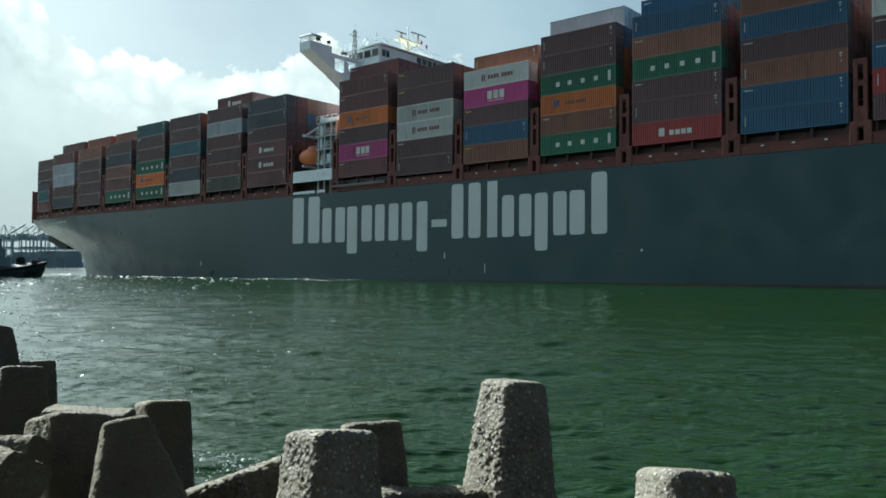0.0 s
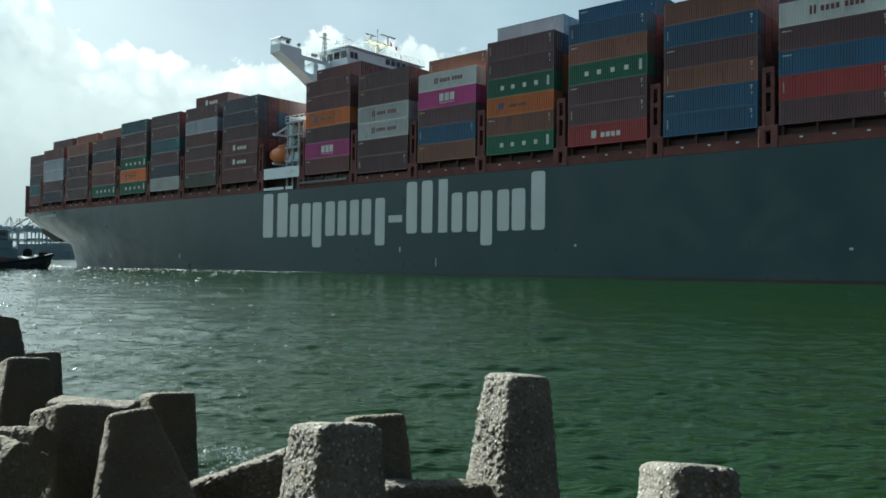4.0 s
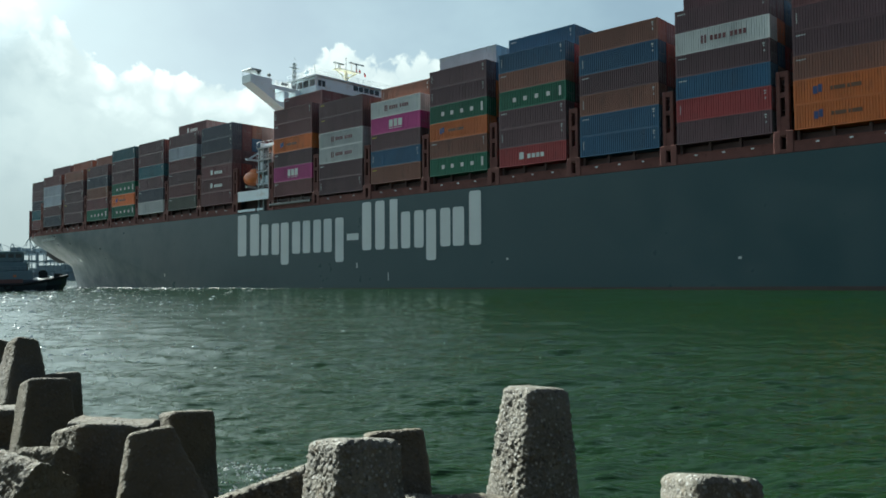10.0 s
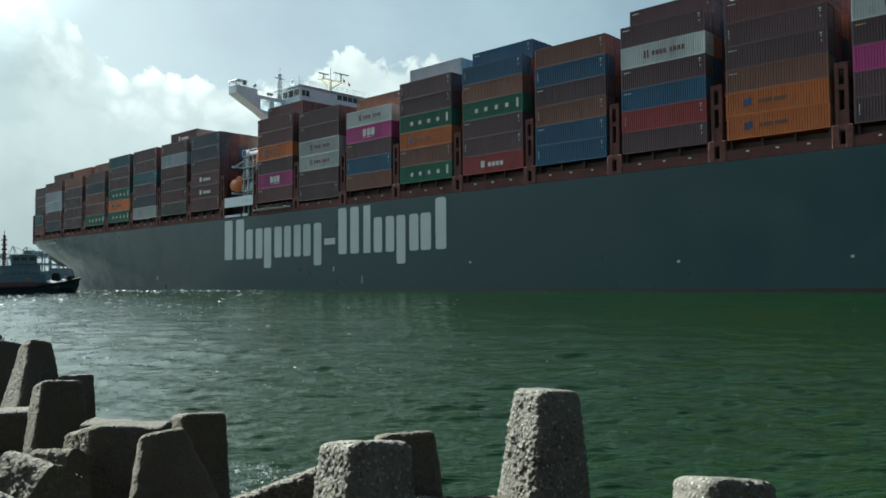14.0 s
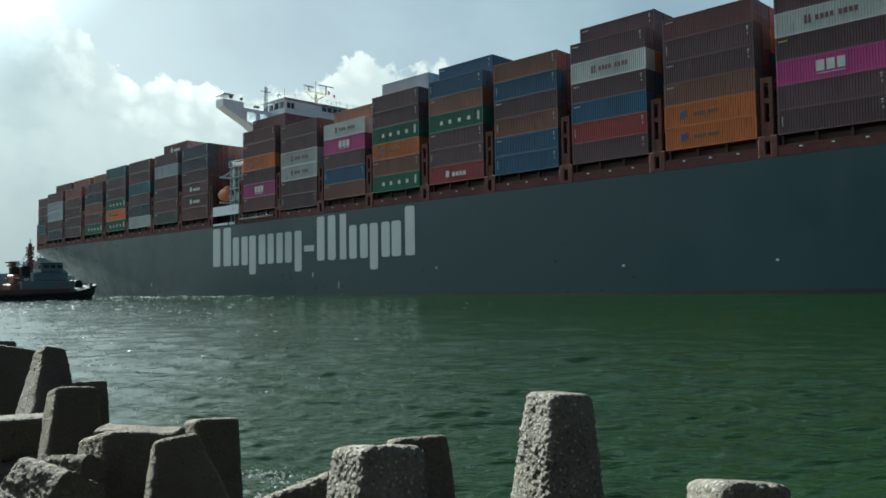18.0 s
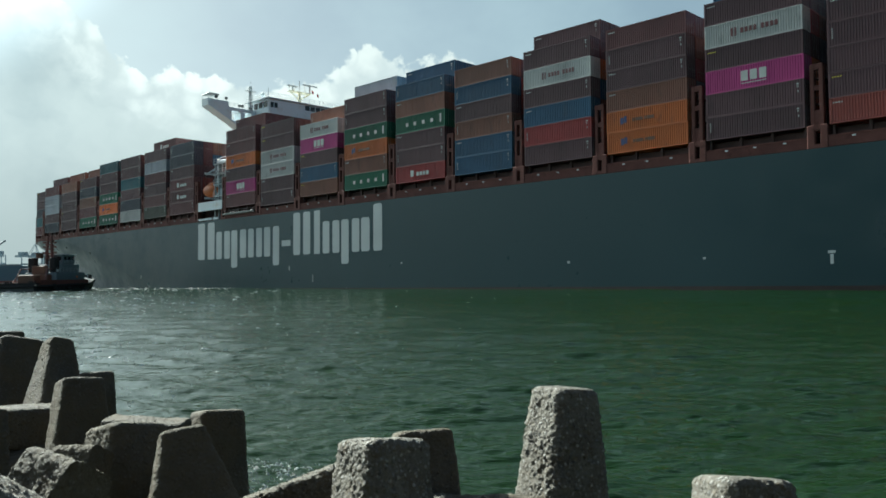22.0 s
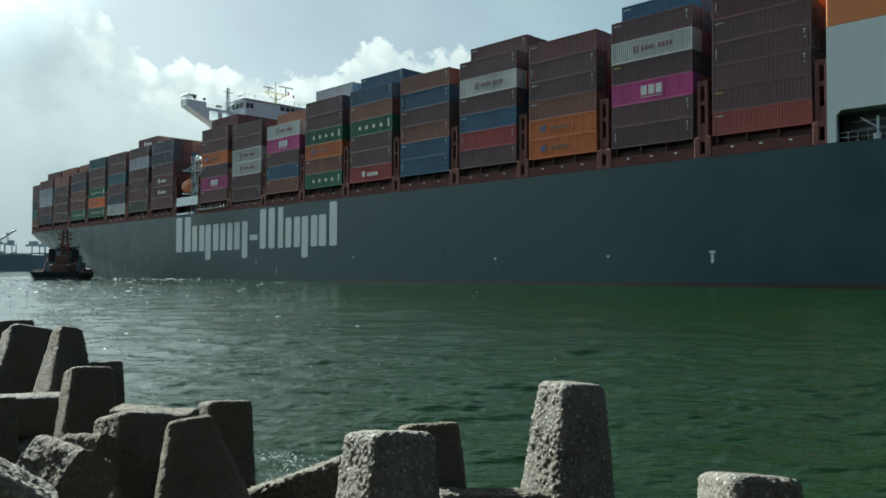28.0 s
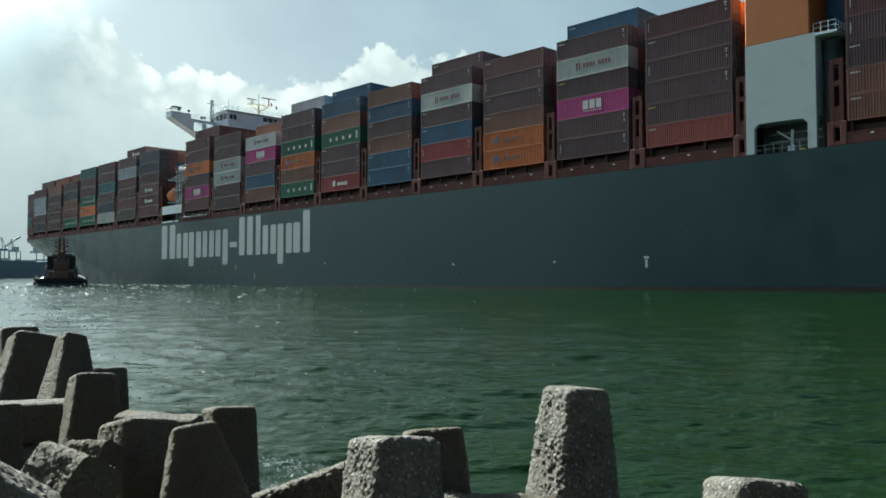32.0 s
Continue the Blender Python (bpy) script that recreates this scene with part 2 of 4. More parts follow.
def boxes(name, mat, parent, *dims, label="", bevel=0.0):
    bm = bmesh.new()
    for d in dims:
        box(bm, *d, bevel=bevel)
    return part(name, bm, mat, parent, label)


MOVED = []      # (thing, its pose on the ship)


def aboard(thing, m):
    thing.matrix_basis = m
    MOVED.append((thing, m))
    return thing


SHIP_ROWS = ((0, -57.00, 98.81, 1.01), (4, -67.77, 98.47, 0.70), (8, -77.53, 98.12, 0.41), (12, -86.92, 97.78, 0.15), (16, -96.39, 97.43, -0.08), (20, -106.14, 97.09, -0.28), (24, -116.15, 96.75, -0.45), (28, -126.19, 96.40, -0.59), (32, -135.79, 96.06, -0.70))


def ship_pose(x, y, turn):
    return pose(x, y, 0, -1.02, -0.176, turn)


# ---- water ----
def build_water():
    # fine fan in front of the camera, coarse all round, one sheet to the horizon
    yaw = np.radians(np.concatenate([np.linspace(10, 79, 740), np.linspace(85, 365, 60)]))
    r = [0.6]
    while r[-1] < 4900:
        r.append(r[-1] + (0.05 if r[-1] < 5 else max(0.02, r[-1] * 0.004) if r[-1] < 34 else r[-1] * 0.007 if r[-1] < 320 else r[-1] * 0.05))
    r = np.array(r)
    R, A = np.meshgrid(r, yaw, indexing="ij")
    X, Y = -R * np.sin(A), R * np.cos(A)
    Z = np.zeros_like(X)
    rng = np.random.RandomState(4)
    grid = np.maximum(np.gradient(r)[:, None] * np.ones_like(A), R * 0.0021)
    for k in range(150):
        lam = 0.10 * (3.4 / 0.10) ** rng.rand()
        ang = radians(318) + rng.randn() * 0.40
        kx, ky = math.cos(ang) * 6.283 / lam, math.sin(ang) * 6.283 / lam
        amp = 0.0038 * lam ** 0.62
        fade = np.clip(lam / (2.6 * grid) - 0.6, 0, 1)
        ph = kx * X + ky * Y + rng.rand() * 6.283
        ph = ph + 0.7 * np.sin(0.31 * kx * Y - 0.27 * ky * X + k) + 0.7 * np.sin(0.17 * (kx * X + ky * Y) + 2.0 * k)
        Z += amp * fade * (1.0 - 2.2 * np.abs(np.sin(ph / 2)) ** 0.9)
    for k in range(46):      # longer waves that still show far out
        lam = 3.0 * (15.0 / 3.0) ** rng.rand()
        ang = radians(318) + rng.randn() * 0.5
        kx, ky = math.cos(ang) * 6.283 / lam, math.sin(ang) * 6.283 / lam
        fade = np.clip(lam / (2.6 * grid) - 0.6, 0, 1)
        ph = kx * X + ky * Y + rng.rand() * 6.283
        ph = ph + 1.3 * np.sin(0.35 * kx * Y - 0.31 * ky * X + k)
        Z += 0.0016 * lam ** 0.9 * fade * (1.0 - 2.0 * np.abs(np.sin(ph / 2)))
    n, c = R.shape
    verts = np.stack([X, Y, Z], -1).reshape(-1, 3)
    i = np.arange((n - 1) * c)
    row, col = i // c, i % c
    nxt = (col + 1) % c
    faces = np.stack([row * c + col, row * c + nxt, (row + 1) * c + nxt, (row + 1) * c + col], -1)
    me = bpy.data.meshes.new("water")
    me.vertices.add(len(verts)), me.loops.add(faces.size), me.polygons.add(len(faces))
    me.vertices.foreach_set("co", verts.ravel())
    me.loops.foreach_set("vertex_index", faces.ravel())
    me.polygons.foreach_set("loop_start", np.arange(0, faces.size, 4))
    me.polygons.foreach_set("use_smooth", np.ones(len(faces), bool))
    me.update(calc_edges=True)
    m = bpy.data.materials.new("harbour_water")
    m.use_nodes = True
    nt = m.node_tree
    N, L = nt.nodes.new, nt.links.new
    bsdf = nt.nodes["Principled BSDF"]
    tc = N("ShaderNodeTexCoord")
    col = N("ShaderNodeTexNoise")
    col.inputs["Scale"].default_value, col.inputs["Detail"].default_value = 0.05, 4
    L(tc.outputs["Object"], col.inputs["Vector"])
    rampc = N("ShaderNodeMix")
    rampc.data_type = "RGBA"
    rampc.inputs[6].default_value, rampc.inputs[7].default_value = (0.0036, 0.0140, 0.0022, 1), (0.0066, 0.0205, 0.0036, 1)
    L(col.outputs[0], rampc.inputs[0])
    L(rampc.outputs[2], bsdf.inputs["Base Color"])
    bsdf.inputs["Roughness"].default_value = 0.08
    bsdf.inputs["IOR"].default_value = 1.333
    bsdf.inputs["Specular IOR Level"].default_value = 0.48
    last = None
    for scale, stretch, dist, strength, octaves in ((2.6, (0.3, 1, 1), 0.07, 0.9, 4), (7.0, (0.26, 1, 1), 0.034, 0.9, 4)):
        mp = N("ShaderNodeMapping")
        turn = N("ShaderNodeMapping")
        turn.inputs["Rotation"].default_value = (0, 0, radians(-45))
        L(tc.outputs["Object"], turn.inputs[0])
        mp.inputs["Scale"].default_value = stretch
        L(turn.outputs[0], mp.inputs[0])
        nz = N("ShaderNodeTexNoise")
        nz.inputs["Scale"].default_value, nz.inputs["Detail"].default_value, nz.inputs["Roughness"].default_value = scale, octaves, 0.6
        L(mp.outputs[0], nz.inputs["Vector"])
        b = N("ShaderNodeBump")
        b.inputs["Distance"].default_value, b.inputs["Strength"].default_value = dist, strength
        L(nz.outputs[0], b.inputs["Height"])
        if last:
            L(last, b.inputs["Normal"])
        last = b.outputs[0]
    L(last, bsdf.inputs["Normal"])
    me.materials.append(m)
    return tagged(new("water", me), "choppy grey-green harbour water with sun glints", "water", kind="structure")


water = build_water()

# ---- the ship ----
DECK_Z, STACK_Z, BEAM = 15.75, 18.35, 48.0
STERN = 150.0


def stack_base(u):
    """Height of the lowest tier; one bay amidships sits lower."""
    return STACK_Z - 0.0015 * max(0.0, -u - 30) - (0.75 if -41 < u < -40 else 0.0)


def tier_height(u):
    return 2.9


def hull_edge(s, w):
    """Point of the bow's outline at s (0 start, 1 stem) and height share w (0 waterline, 1 deck)."""
    start = -89 - 62 * w
    tip = -191.5 - 33.3 * max(0.0, (w - 0.44) / 0.56)
    y = 24 * ((1 - w * w) * (0.46 * s ** 1.15 + 0.54 * s ** 6) + w * w * s ** 2.6)
    return start + (tip - start) * s, y


def sheer(u):
    return DECK_Z + 1.9 * max(0.0, (-u - 165) / 50) ** 1.5


def build_ship():
    ship = tagged(new("container_ship"), "dark blue-grey container ship with white bridge and orange funnel, afloat", "ship")
    aboard(ship, Matrix())
    # hull shell: both sides from the stern to the stem
    levels = [-3.0, -0.4, 0.08, 1.5, 2.6, 3.4, 4.2, 5, 6, 7, 8, 9, 10, 11, 12, 13, 14.4, DECK_Z]
    stations = [("p", STERN), ("p", 110), ("p", 60), ("p", 20), ("p", -20), ("p", -60), ("p", -80)] + [("s", k / 80) for k in range(0, 81)]
    bm = bmesh.new()
    rows = []
    for side in (0, 1):
        for z in levels:
            w = min(1, max(0, z / DECK_Z))
            ring = []
            for kind, v in stations:
                if kind == "p":
                    u, y = v, 0.0
                    if v > 120:
                        y = 3.0 * (1 - w)
                else:
                    u, y = hull_edge(v, w)
                zz = z if z < DECK_Z else sheer(u)
                ring.append(bm.verts.new((u, y if side == 0 else BEAM - y, zz)))
            rows.append(ring)
    nl = len(levels)
    for side in (0, 1):
        for a in range(nl - 1):
            for i in range(len(stations) - 1):
                q = (rows[side * nl + a][i], rows[side * nl + a][i + 1], rows[side * nl + a + 1][i + 1], rows[side * nl + a + 1][i])
                f = bm.faces.new(q if side == 1 else q[::-1])
                f.smooth = True
                f.material_index = 1 if levels[a + 1] <= 0.4 else 0
    for a in range(nl - 1):
        bm.faces.new((rows[a][0], rows[a + 1][0], rows[nl + a + 1][0], rows[nl + a][0]))
    edge = [(r.co.copy(), l.co.copy()) for r, l in zip(rows[nl - 1], rows[2 * nl - 1])]
    bmesh.ops.remove_doubles(bm, verts=bm.verts, dist=0.001)
    bmesh.ops.recalc_face_normals(bm, faces=bm.faces)
    me = mesh_of(bm, HULL, "hull")
    me.materials.append(BOOT)
    part("hull", me, HULL, ship, "dark blue-grey painted hull with a thin red boot line")
    bm = bmesh.new()
    near = [bm.verts.new(p + Vector((0, 0.02, -0.06))) for p, _ in edge]
    far = [bm.verts.new(q + Vector((0, -0.02, -0.06))) for _, q in edge]
    for i in range(len(edge) - 1):
        bm.faces.new((near[i], far[i], far[i + 1], near[i + 1]))
    bmesh.ops.remove_doubles(bm, verts=bm.verts, dist=0.001)
    part("main_deck", bm, DECK, ship)
    return ship


ship = build_ship()


def letter_shapes():
    """The maker's lettering on the hull as plain white blocks of its size."""
    base, xh, cap = 6.75, 13.0, 15.3

    def slab(u0, u1, z0, z1, r=0.0):
        bm = bmesh.new()
        n = 6
        r = min(r, (u1 - u0) / 2, (z1 - z0) / 2)
        if r > 0:
            out = []
            for cx, cz, a0 in ((u1 - r, z1 - r, 0), (u0 + r, z1 - r, 90), (u0 + r, z0 + r, 180), (u1 - r, z0 + r, 270)):
                for k in range(n + 1):
                    a = radians(a0 + 90 * k / n)
                    out.append((cx + r * math.cos(a), cz + r * math.sin(a)))
        else:
            out = [(u0, z0), (u1, z0), (u1, z1), (u0, z1)]
        prism(bm, out, 1, -0.012, 0.01)
        part("lettering_block", bm, LETTER, ship, "white painted block of the hull lettering")

    # two upright blocks for each character, at its height and depth
    for u0, u1, z0, z1, cut in (
            (-67.3, -59.7, base, cap, 0), (-58.9, -52.9, base, xh, 0), (-52.3, -46.1, base, xh, 2.05), (-45.3, -39.8, base, xh, 0), (-39.0, -33.3, base, xh, -1.9),
            (-32.4, -29.2, 8.7, 9.9, None), (-28.2, -22.4, base, cap, 0), (-21.1, -19.2, base, cap, None),
            (-18.3, -13.0, base, xh, 0), (-12.4, -7.0, base, xh, 2.15), (-6.5, -0.55, base, xh, -2.3)):
        if cut is None:
            slab(u0, u1, z0, z1)
            continue
        w = (u1 - u0) * 0.41
        slab(u0, u0 + w, z0 - max(0, cut), z1, 0.5)
        slab(u1 - w, u1, z0 - (max(0, -cut) if u1 < -30 else 0), z1 + (max(0, -cut) if u1 > -30 else 0), 0.5)
    # small white hull marks and draught figures as bars
    for u, z, w, h in ((-29.6, 4.1, 0.25, 0.9), (-21.5, 2.0, 0.15, 1.4), (4.6, 4.4, 0.35, 0.3), (40.5, 3.6, 0.4, 0.3), (76.9, 3.1, 0.35, 1.1), (76.9, 3.9, 0.8, 0.3), (61.5, 3.6, 0.35, 0.3), (115, 3.4, 0.6, 0.3), (-97.5, 3.2, 0.2, 0.9)):
        boxes("hull_mark", LETTER, ship, (u - w / 2, u + w / 2, -0.03, 0.01, z - h / 2, z + h / 2), label="small white hull mark")
    for k in range(7):      # name at the bow, as bars
        s = 0.20 + 0.026 * k
        u, y = hull_edge(s, 0.93)
        bm = bmesh.new()
        box(bm, u - 0.36, u + 0.36, y - 0.12, y + 0.15, 14.2, 15.1)
        part("name_bar", bm, LETTER, ship)


letter_shapes()
BAYS = {}


def container_meshes():
    """Body with corrugated sides, frame, door leaf and rods, all on one plan; shared by every box of a colour."""
    Lx, W, H = 12.19, 2.44, 2.88
    cache = {}

    def body(color):
        if ("body", color) in cache:
            return cache["body", color]
        bm = bmesh.new()
        prof, x, n = [], 0.16, 38
        step = (Lx - 0.32) / n
        for k in range(n):
            prof += [(x, 0.012), (x + step * 0.42, 0.012), (x + step * 0.54, 0.085), (x + step * 0.88, 0.085)]
            x += step
        prof.append((Lx - 0.16, 0.012))
        z0, z1 = 0.14, H - 0.10
        for flip in (False, True):
            lo = [bm.verts.new((p, W - q if flip else q, z0)) for p, q in prof]
            hi = [bm.verts.new((p, W - q if flip else q, z1)) for p, q in prof]
            for i in range(len(prof) - 1):
                f = (lo[i], lo[i + 1], hi[i + 1], hi[i])
                bm.faces.new(f if not flip else f[::-1])
        box(bm, 0.1, Lx - 0.1, 0.08, W - 0.08, H - 0.07, H - 0.03)
        box(bm, 0.1, Lx - 0.1, 0.08, W - 0.08, 0.08, 0.14)
        for k in range(8):
            y = 0.16 + k * 0.265
            box(bm, 0.03 + 0.03 * (k % 2), 0.09, y, y + 0.265, 0.14, H - 0.1)
        cache["body", color] = mesh_of(bm, paint(color), "body")
        return cache["body", color]

    def frame_mesh(color):
        if ("frame", color) in cache:
            return cache["frame", color]
        bm = bmesh.new()
        for x in (0.0, Lx - 0.16):
            for y in (0.0, W - 0.16):
                box(bm, x, x + 0.16, y, y + 0.16, 0.0, H)
                for z in (0.0, H - 0.118):
                    box(bm, x - 0.006 if x == 0 else x - 0.012, x + 0.172 if x == 0 else x + 0.166, y - 0.006, y + 0.166, z, z + 0.118)
        for y in (0.0, W - 0.07):
            box(bm, 0.16, Lx - 0.16, y, y + 0.07, 0.0, 0.155)
            box(bm, 0.16, Lx - 0.16, y, y + 0.07, H - 0.11, H)
        for x in (0.0, Lx - 0.1):
            box(bm, x, x + 0.1, 0.16, W - 0.16, 0, 0.15)
            box(bm, x, x + 0.1, 0.16, W - 0.16, H - 0.12, H)
        cache["frame", color] = mesh_of(bm, paint(color), "frame")
        return cache["frame", color]

    def door(color):
        if ("door", color) in cache:
            return cache["door", color]
        bm = bmesh.new()
        box(bm, Lx - 0.09, Lx - 0.04, 0.0, 1.05, 0.16, H - 0.13)
        for z in (0.5, 1.05, 1.6, 2.15):
            box(bm, Lx - 0.045, Lx - 0.02, 0.06, 0.99, z, z + 0.3)
        cache["door", color] = mesh_of(bm, paint(color), "door")
        return cache["door", color]

    def rod():
        if "rod" not in cache:
            bm = bmesh.new()
            tube(bm, (Lx - 0.005, 0, 0.1), (Lx - 0.005, 0, H - 0.06), 0.025, n=6)
            box(bm, Lx - 0.03, Lx + 0.02, -0.04, 0.35, 1.15, 1.2)
            cache["rod"] = mesh_of(bm, ROD, "lock_rod")
        return cache["rod"]

    return body, frame_mesh, door, rod


body_mesh, frame_mesh, door_mesh, rod_mesh = container_meshes()
MARK_MESH = {}


def marking(owner, mat, x0, x1, z0, z1):
    key = (mat.name, round(x1 - x0, 3), round(z1 - z0, 3))
    if key not in MARK_MESH:
        bm = bmesh.new()
        box(bm, 0, x1 - x0, 0, 0.03, 0, z1 - z0)
        MARK_MESH[key] = mesh_of(bm, mat, "marking")
    ob = part("marking", MARK_MESH[key], mat, owner)
    ob.location = (x0, -0.012, z0)


MARK_WHITE = material("white_marking", (0.52, 0.54, 0.52), rough=0.6, vary=0.15)
MARK_DARK = material("dark_maroon_marking", (0.12, 0.03, 0.035), rough=0.6, vary=0.15)
MARK_NAVY = material("navy_marking", (0.015, 0.04, 0.14), rough=0.6, vary=0.15)
MARK_INK = material("brown_ink_marking", (0.10, 0.045, 0.02), rough=0.6, vary=0.15)
MARK_YELLOW = material("yellow_marking", (0.6, 0.5, 0.06), rough=0.6, vary=0.15)
COLOR_WORDS = dict(maroon="maroon", dark="dark purple-brown", brown="rust-brown", red="bright red", vermilion="orange-red", blue="blue", green="green", orange="orange", magenta="magenta pink",
                   white="pale grey-white", grey="light grey", teal="teal", slate="dark slate", moss="dark olive")


def shipping_container(color, style="", rng=random, ends=True):
    word = COLOR_WORDS[color]
    extra = {"Y": " with dark lettering bars", "O": " with white lettering blocks", "U": " with white lettering blocks", "K": " with white lettering blocks", "H": " with blue emblem"}.get(style, "")
    c = tagged(new("shipping_container"), f"{word} corrugated shipping container{extra}, aboard ship", "shipping container", "containers on the ship")
    part("body", body_mesh(color), None, c)
    part("frame", frame_mesh(color), None, c)
    if ends:
        for y in (0.16, 1.23):
            d = part("door", door_mesh(color), None, c)
            d.location = (0, y, 0)
            for k in (0.28, 0.78):
                r = part("lock_rod", rod_mesh(), None, d, "bare steel lock rod")
                r.location = (0, k, 0)
    if style == "Y":
        marking(c, MARK_DARK, 3.5, 3.75, 0.95, 2.0)
        marking(c, MARK_DARK, 3.95, 4.2, 0.95, 2.0)
        for x in (4.7, 5.25, 5.8, 6.35, 7.3, 7.85, 8.4, 8.95):
            marking(c, MARK_DARK, x, x + 0.38, 1.15, 1.78)
    elif style == "O":
        for x in (4.6, 5.75, 6.9):
            marking(c, MARK_WHITE, x, x + 0.9, 0.95, 2.2)
        marking(c, MARK_WHITE, 4.6, 7.8, 0.62, 0.72)
    elif style == "U":
        for x in (2.6, 4.6, 6.7, 8.8):
            marking(c, MARK_WHITE, x, x + 0.62, 1.05, 1.68)
        marking(c, MARK_WHITE, 11.0, 11.4, 0.8, 2.2)
    elif style == "K":
        marking(c, MARK_WHITE, 3.8, 4.6, 0.9, 1.95)
        for x in (5.3, 6.1, 6.9, 7.7):
            marking(c, MARK_WHITE, x, x + 0.6, 0.95, 1.6)
    elif style == "H":
        marking(c, MARK_NAVY, 2.2, 2.7, 1.0, 1.9)
        marking(c, MARK_NAVY, 2.75, 3.2, 1.15, 2.05)
        for x, w in ((4.1, 0.3), (4.5, 1.2), (5.9, 0.3), (6.3, 1.1)):
            marking(c, MARK_INK, x, x + w, 1.2, 1.65)
    else:
        k = rng.random()
        m = MARK_YELLOW if k < 0.12 else MARK_WHITE
        if k < 0.45:
            for x, w in ((0.4, 0.16), (0.62, 0.3), (1.0, 0.22), (1.3, 0.16)):
                marking(c, m, x, x + w, 2.28, 2.42)
        elif k < 0.8:
            for z in (0.95, 1.2, 1.45, 1.7, 1.95):
                marking(c, MARK_WHITE, 0.5, 0.62, z, z + 0.17)
        if k > 0.3:
            marking(c, MARK_WHITE, 11.3, 11.6, 2.25, 2.42)
            marking(c, MARK_WHITE, 11.35, 11.55, 1.95, 2.1)
            marking(c, MARK_WHITE, 11.45, 11.55, 1.3, 1.6)
    return c


# bay: place along the ship, tiers from the bottom (colour, style), extra tiers on the rows behind
STACKS = (
    (-183.2, "maroon teal slate dark dark", 2.5, ""),
    (-168.2, "slate dark grey grey maroon", 0.0, "dark"), (-154.0, "dark dark dark dark brown", 0.0, "brown"), (-139.5, "greenU maroon brown slate dark", 0.0, "brown"),
    (-125.0, "greenU orangeH greenU dark dark teal", 0.0, ""), (-110.8, "white slate dark teal dark dark", 0.0, ""), (-96.2, "moss maroon dark maroon grey dark", 0.0, "maroonK"),
    (-81.9, "maroon maroonK maroonK dark slate slate", 0.0, ""),
    (-54.8, "maroon magentaO dark orangeH maroon maroon", 0.0, "maroon"), (-40.4, "dark dark whiteY whiteY dark dark", 0.0, ""), (-25.9, "brown blue dark magentaO whiteY", 0.0, "brown"),
    (-11.5, "greenU brown orangeH greenU dark dark", 0.0, "grey"), (3.2, "redK dark dark greenU brown blue", 0.0, "blue"), (17.8, "blue blue brown dark blue brown", 0.0, ""),
    (32.5, "dark red blue dark whiteY dark", 0.0, "dark"), (47.3, "orangeH orangeH brown dark dark maroon", 0.0, ""), (62.1, "dark dark magentaO dark whiteY dark", 0.0, "blue"),
    (77.0, "vermilion dark dark dark dark maroon", 0.0, ""), (102.5, "brown brown dark dark maroon dark dark", 0.0, ""), (117.2, "dark maroon blue brown dark", 0.0, ""))


def split_style(word):
    return (word[:-1], word[-1]) if word[-1].isupper() else (word, "")


def load_containers():
    rng = random.Random(11)
    pool = "maroon dark brown blue red dark orange vermilion slate".split()
    rest = bmesh.new()
    for u, tiers, y0, extra in STACKS:
        tiers = tiers.split()
        for row in range(3):
            names = list(tiers) if row == 0 else [rng.choice(pool) for _ in tiers]
            if row and extra:
                names.append(extra)
            for k, word in enumerate(names):
                color, style = split_style(word)
                c = shipping_container(color, style, rng, ends=True)
                jitter = rng.uniform(-0.03, 0.03)
                aboard(c, pose(u + jitter, 0.05 + y0 + row * 2.5 + rng.uniform(0, 0.02), stack_base(u) + k * tier_height(u)))
        z0, dz = stack_base(u), tier_height(u)
        for row in range(3, 18):
            for k in range(len(tiers) + (1 if extra else 0)):
                box(rest, u, u + 12.19, 0.05 + row * 2.5, 2.49 + row * 2.5, z0 + k * dz, z0 + k * dz + 2.87)
    m = material("far_container_rows", (0.10, 0.045, 0.04), rough=0.6, vary=0.3, scale=0.5)
    stuff = tagged(new("container_rows", mesh_of(rest, m, "container_rows")), "inner rows of stacked brown and blue shipping containers", "shipping container", kind="stuff")
    aboard(stuff, Matrix())


load_containers()


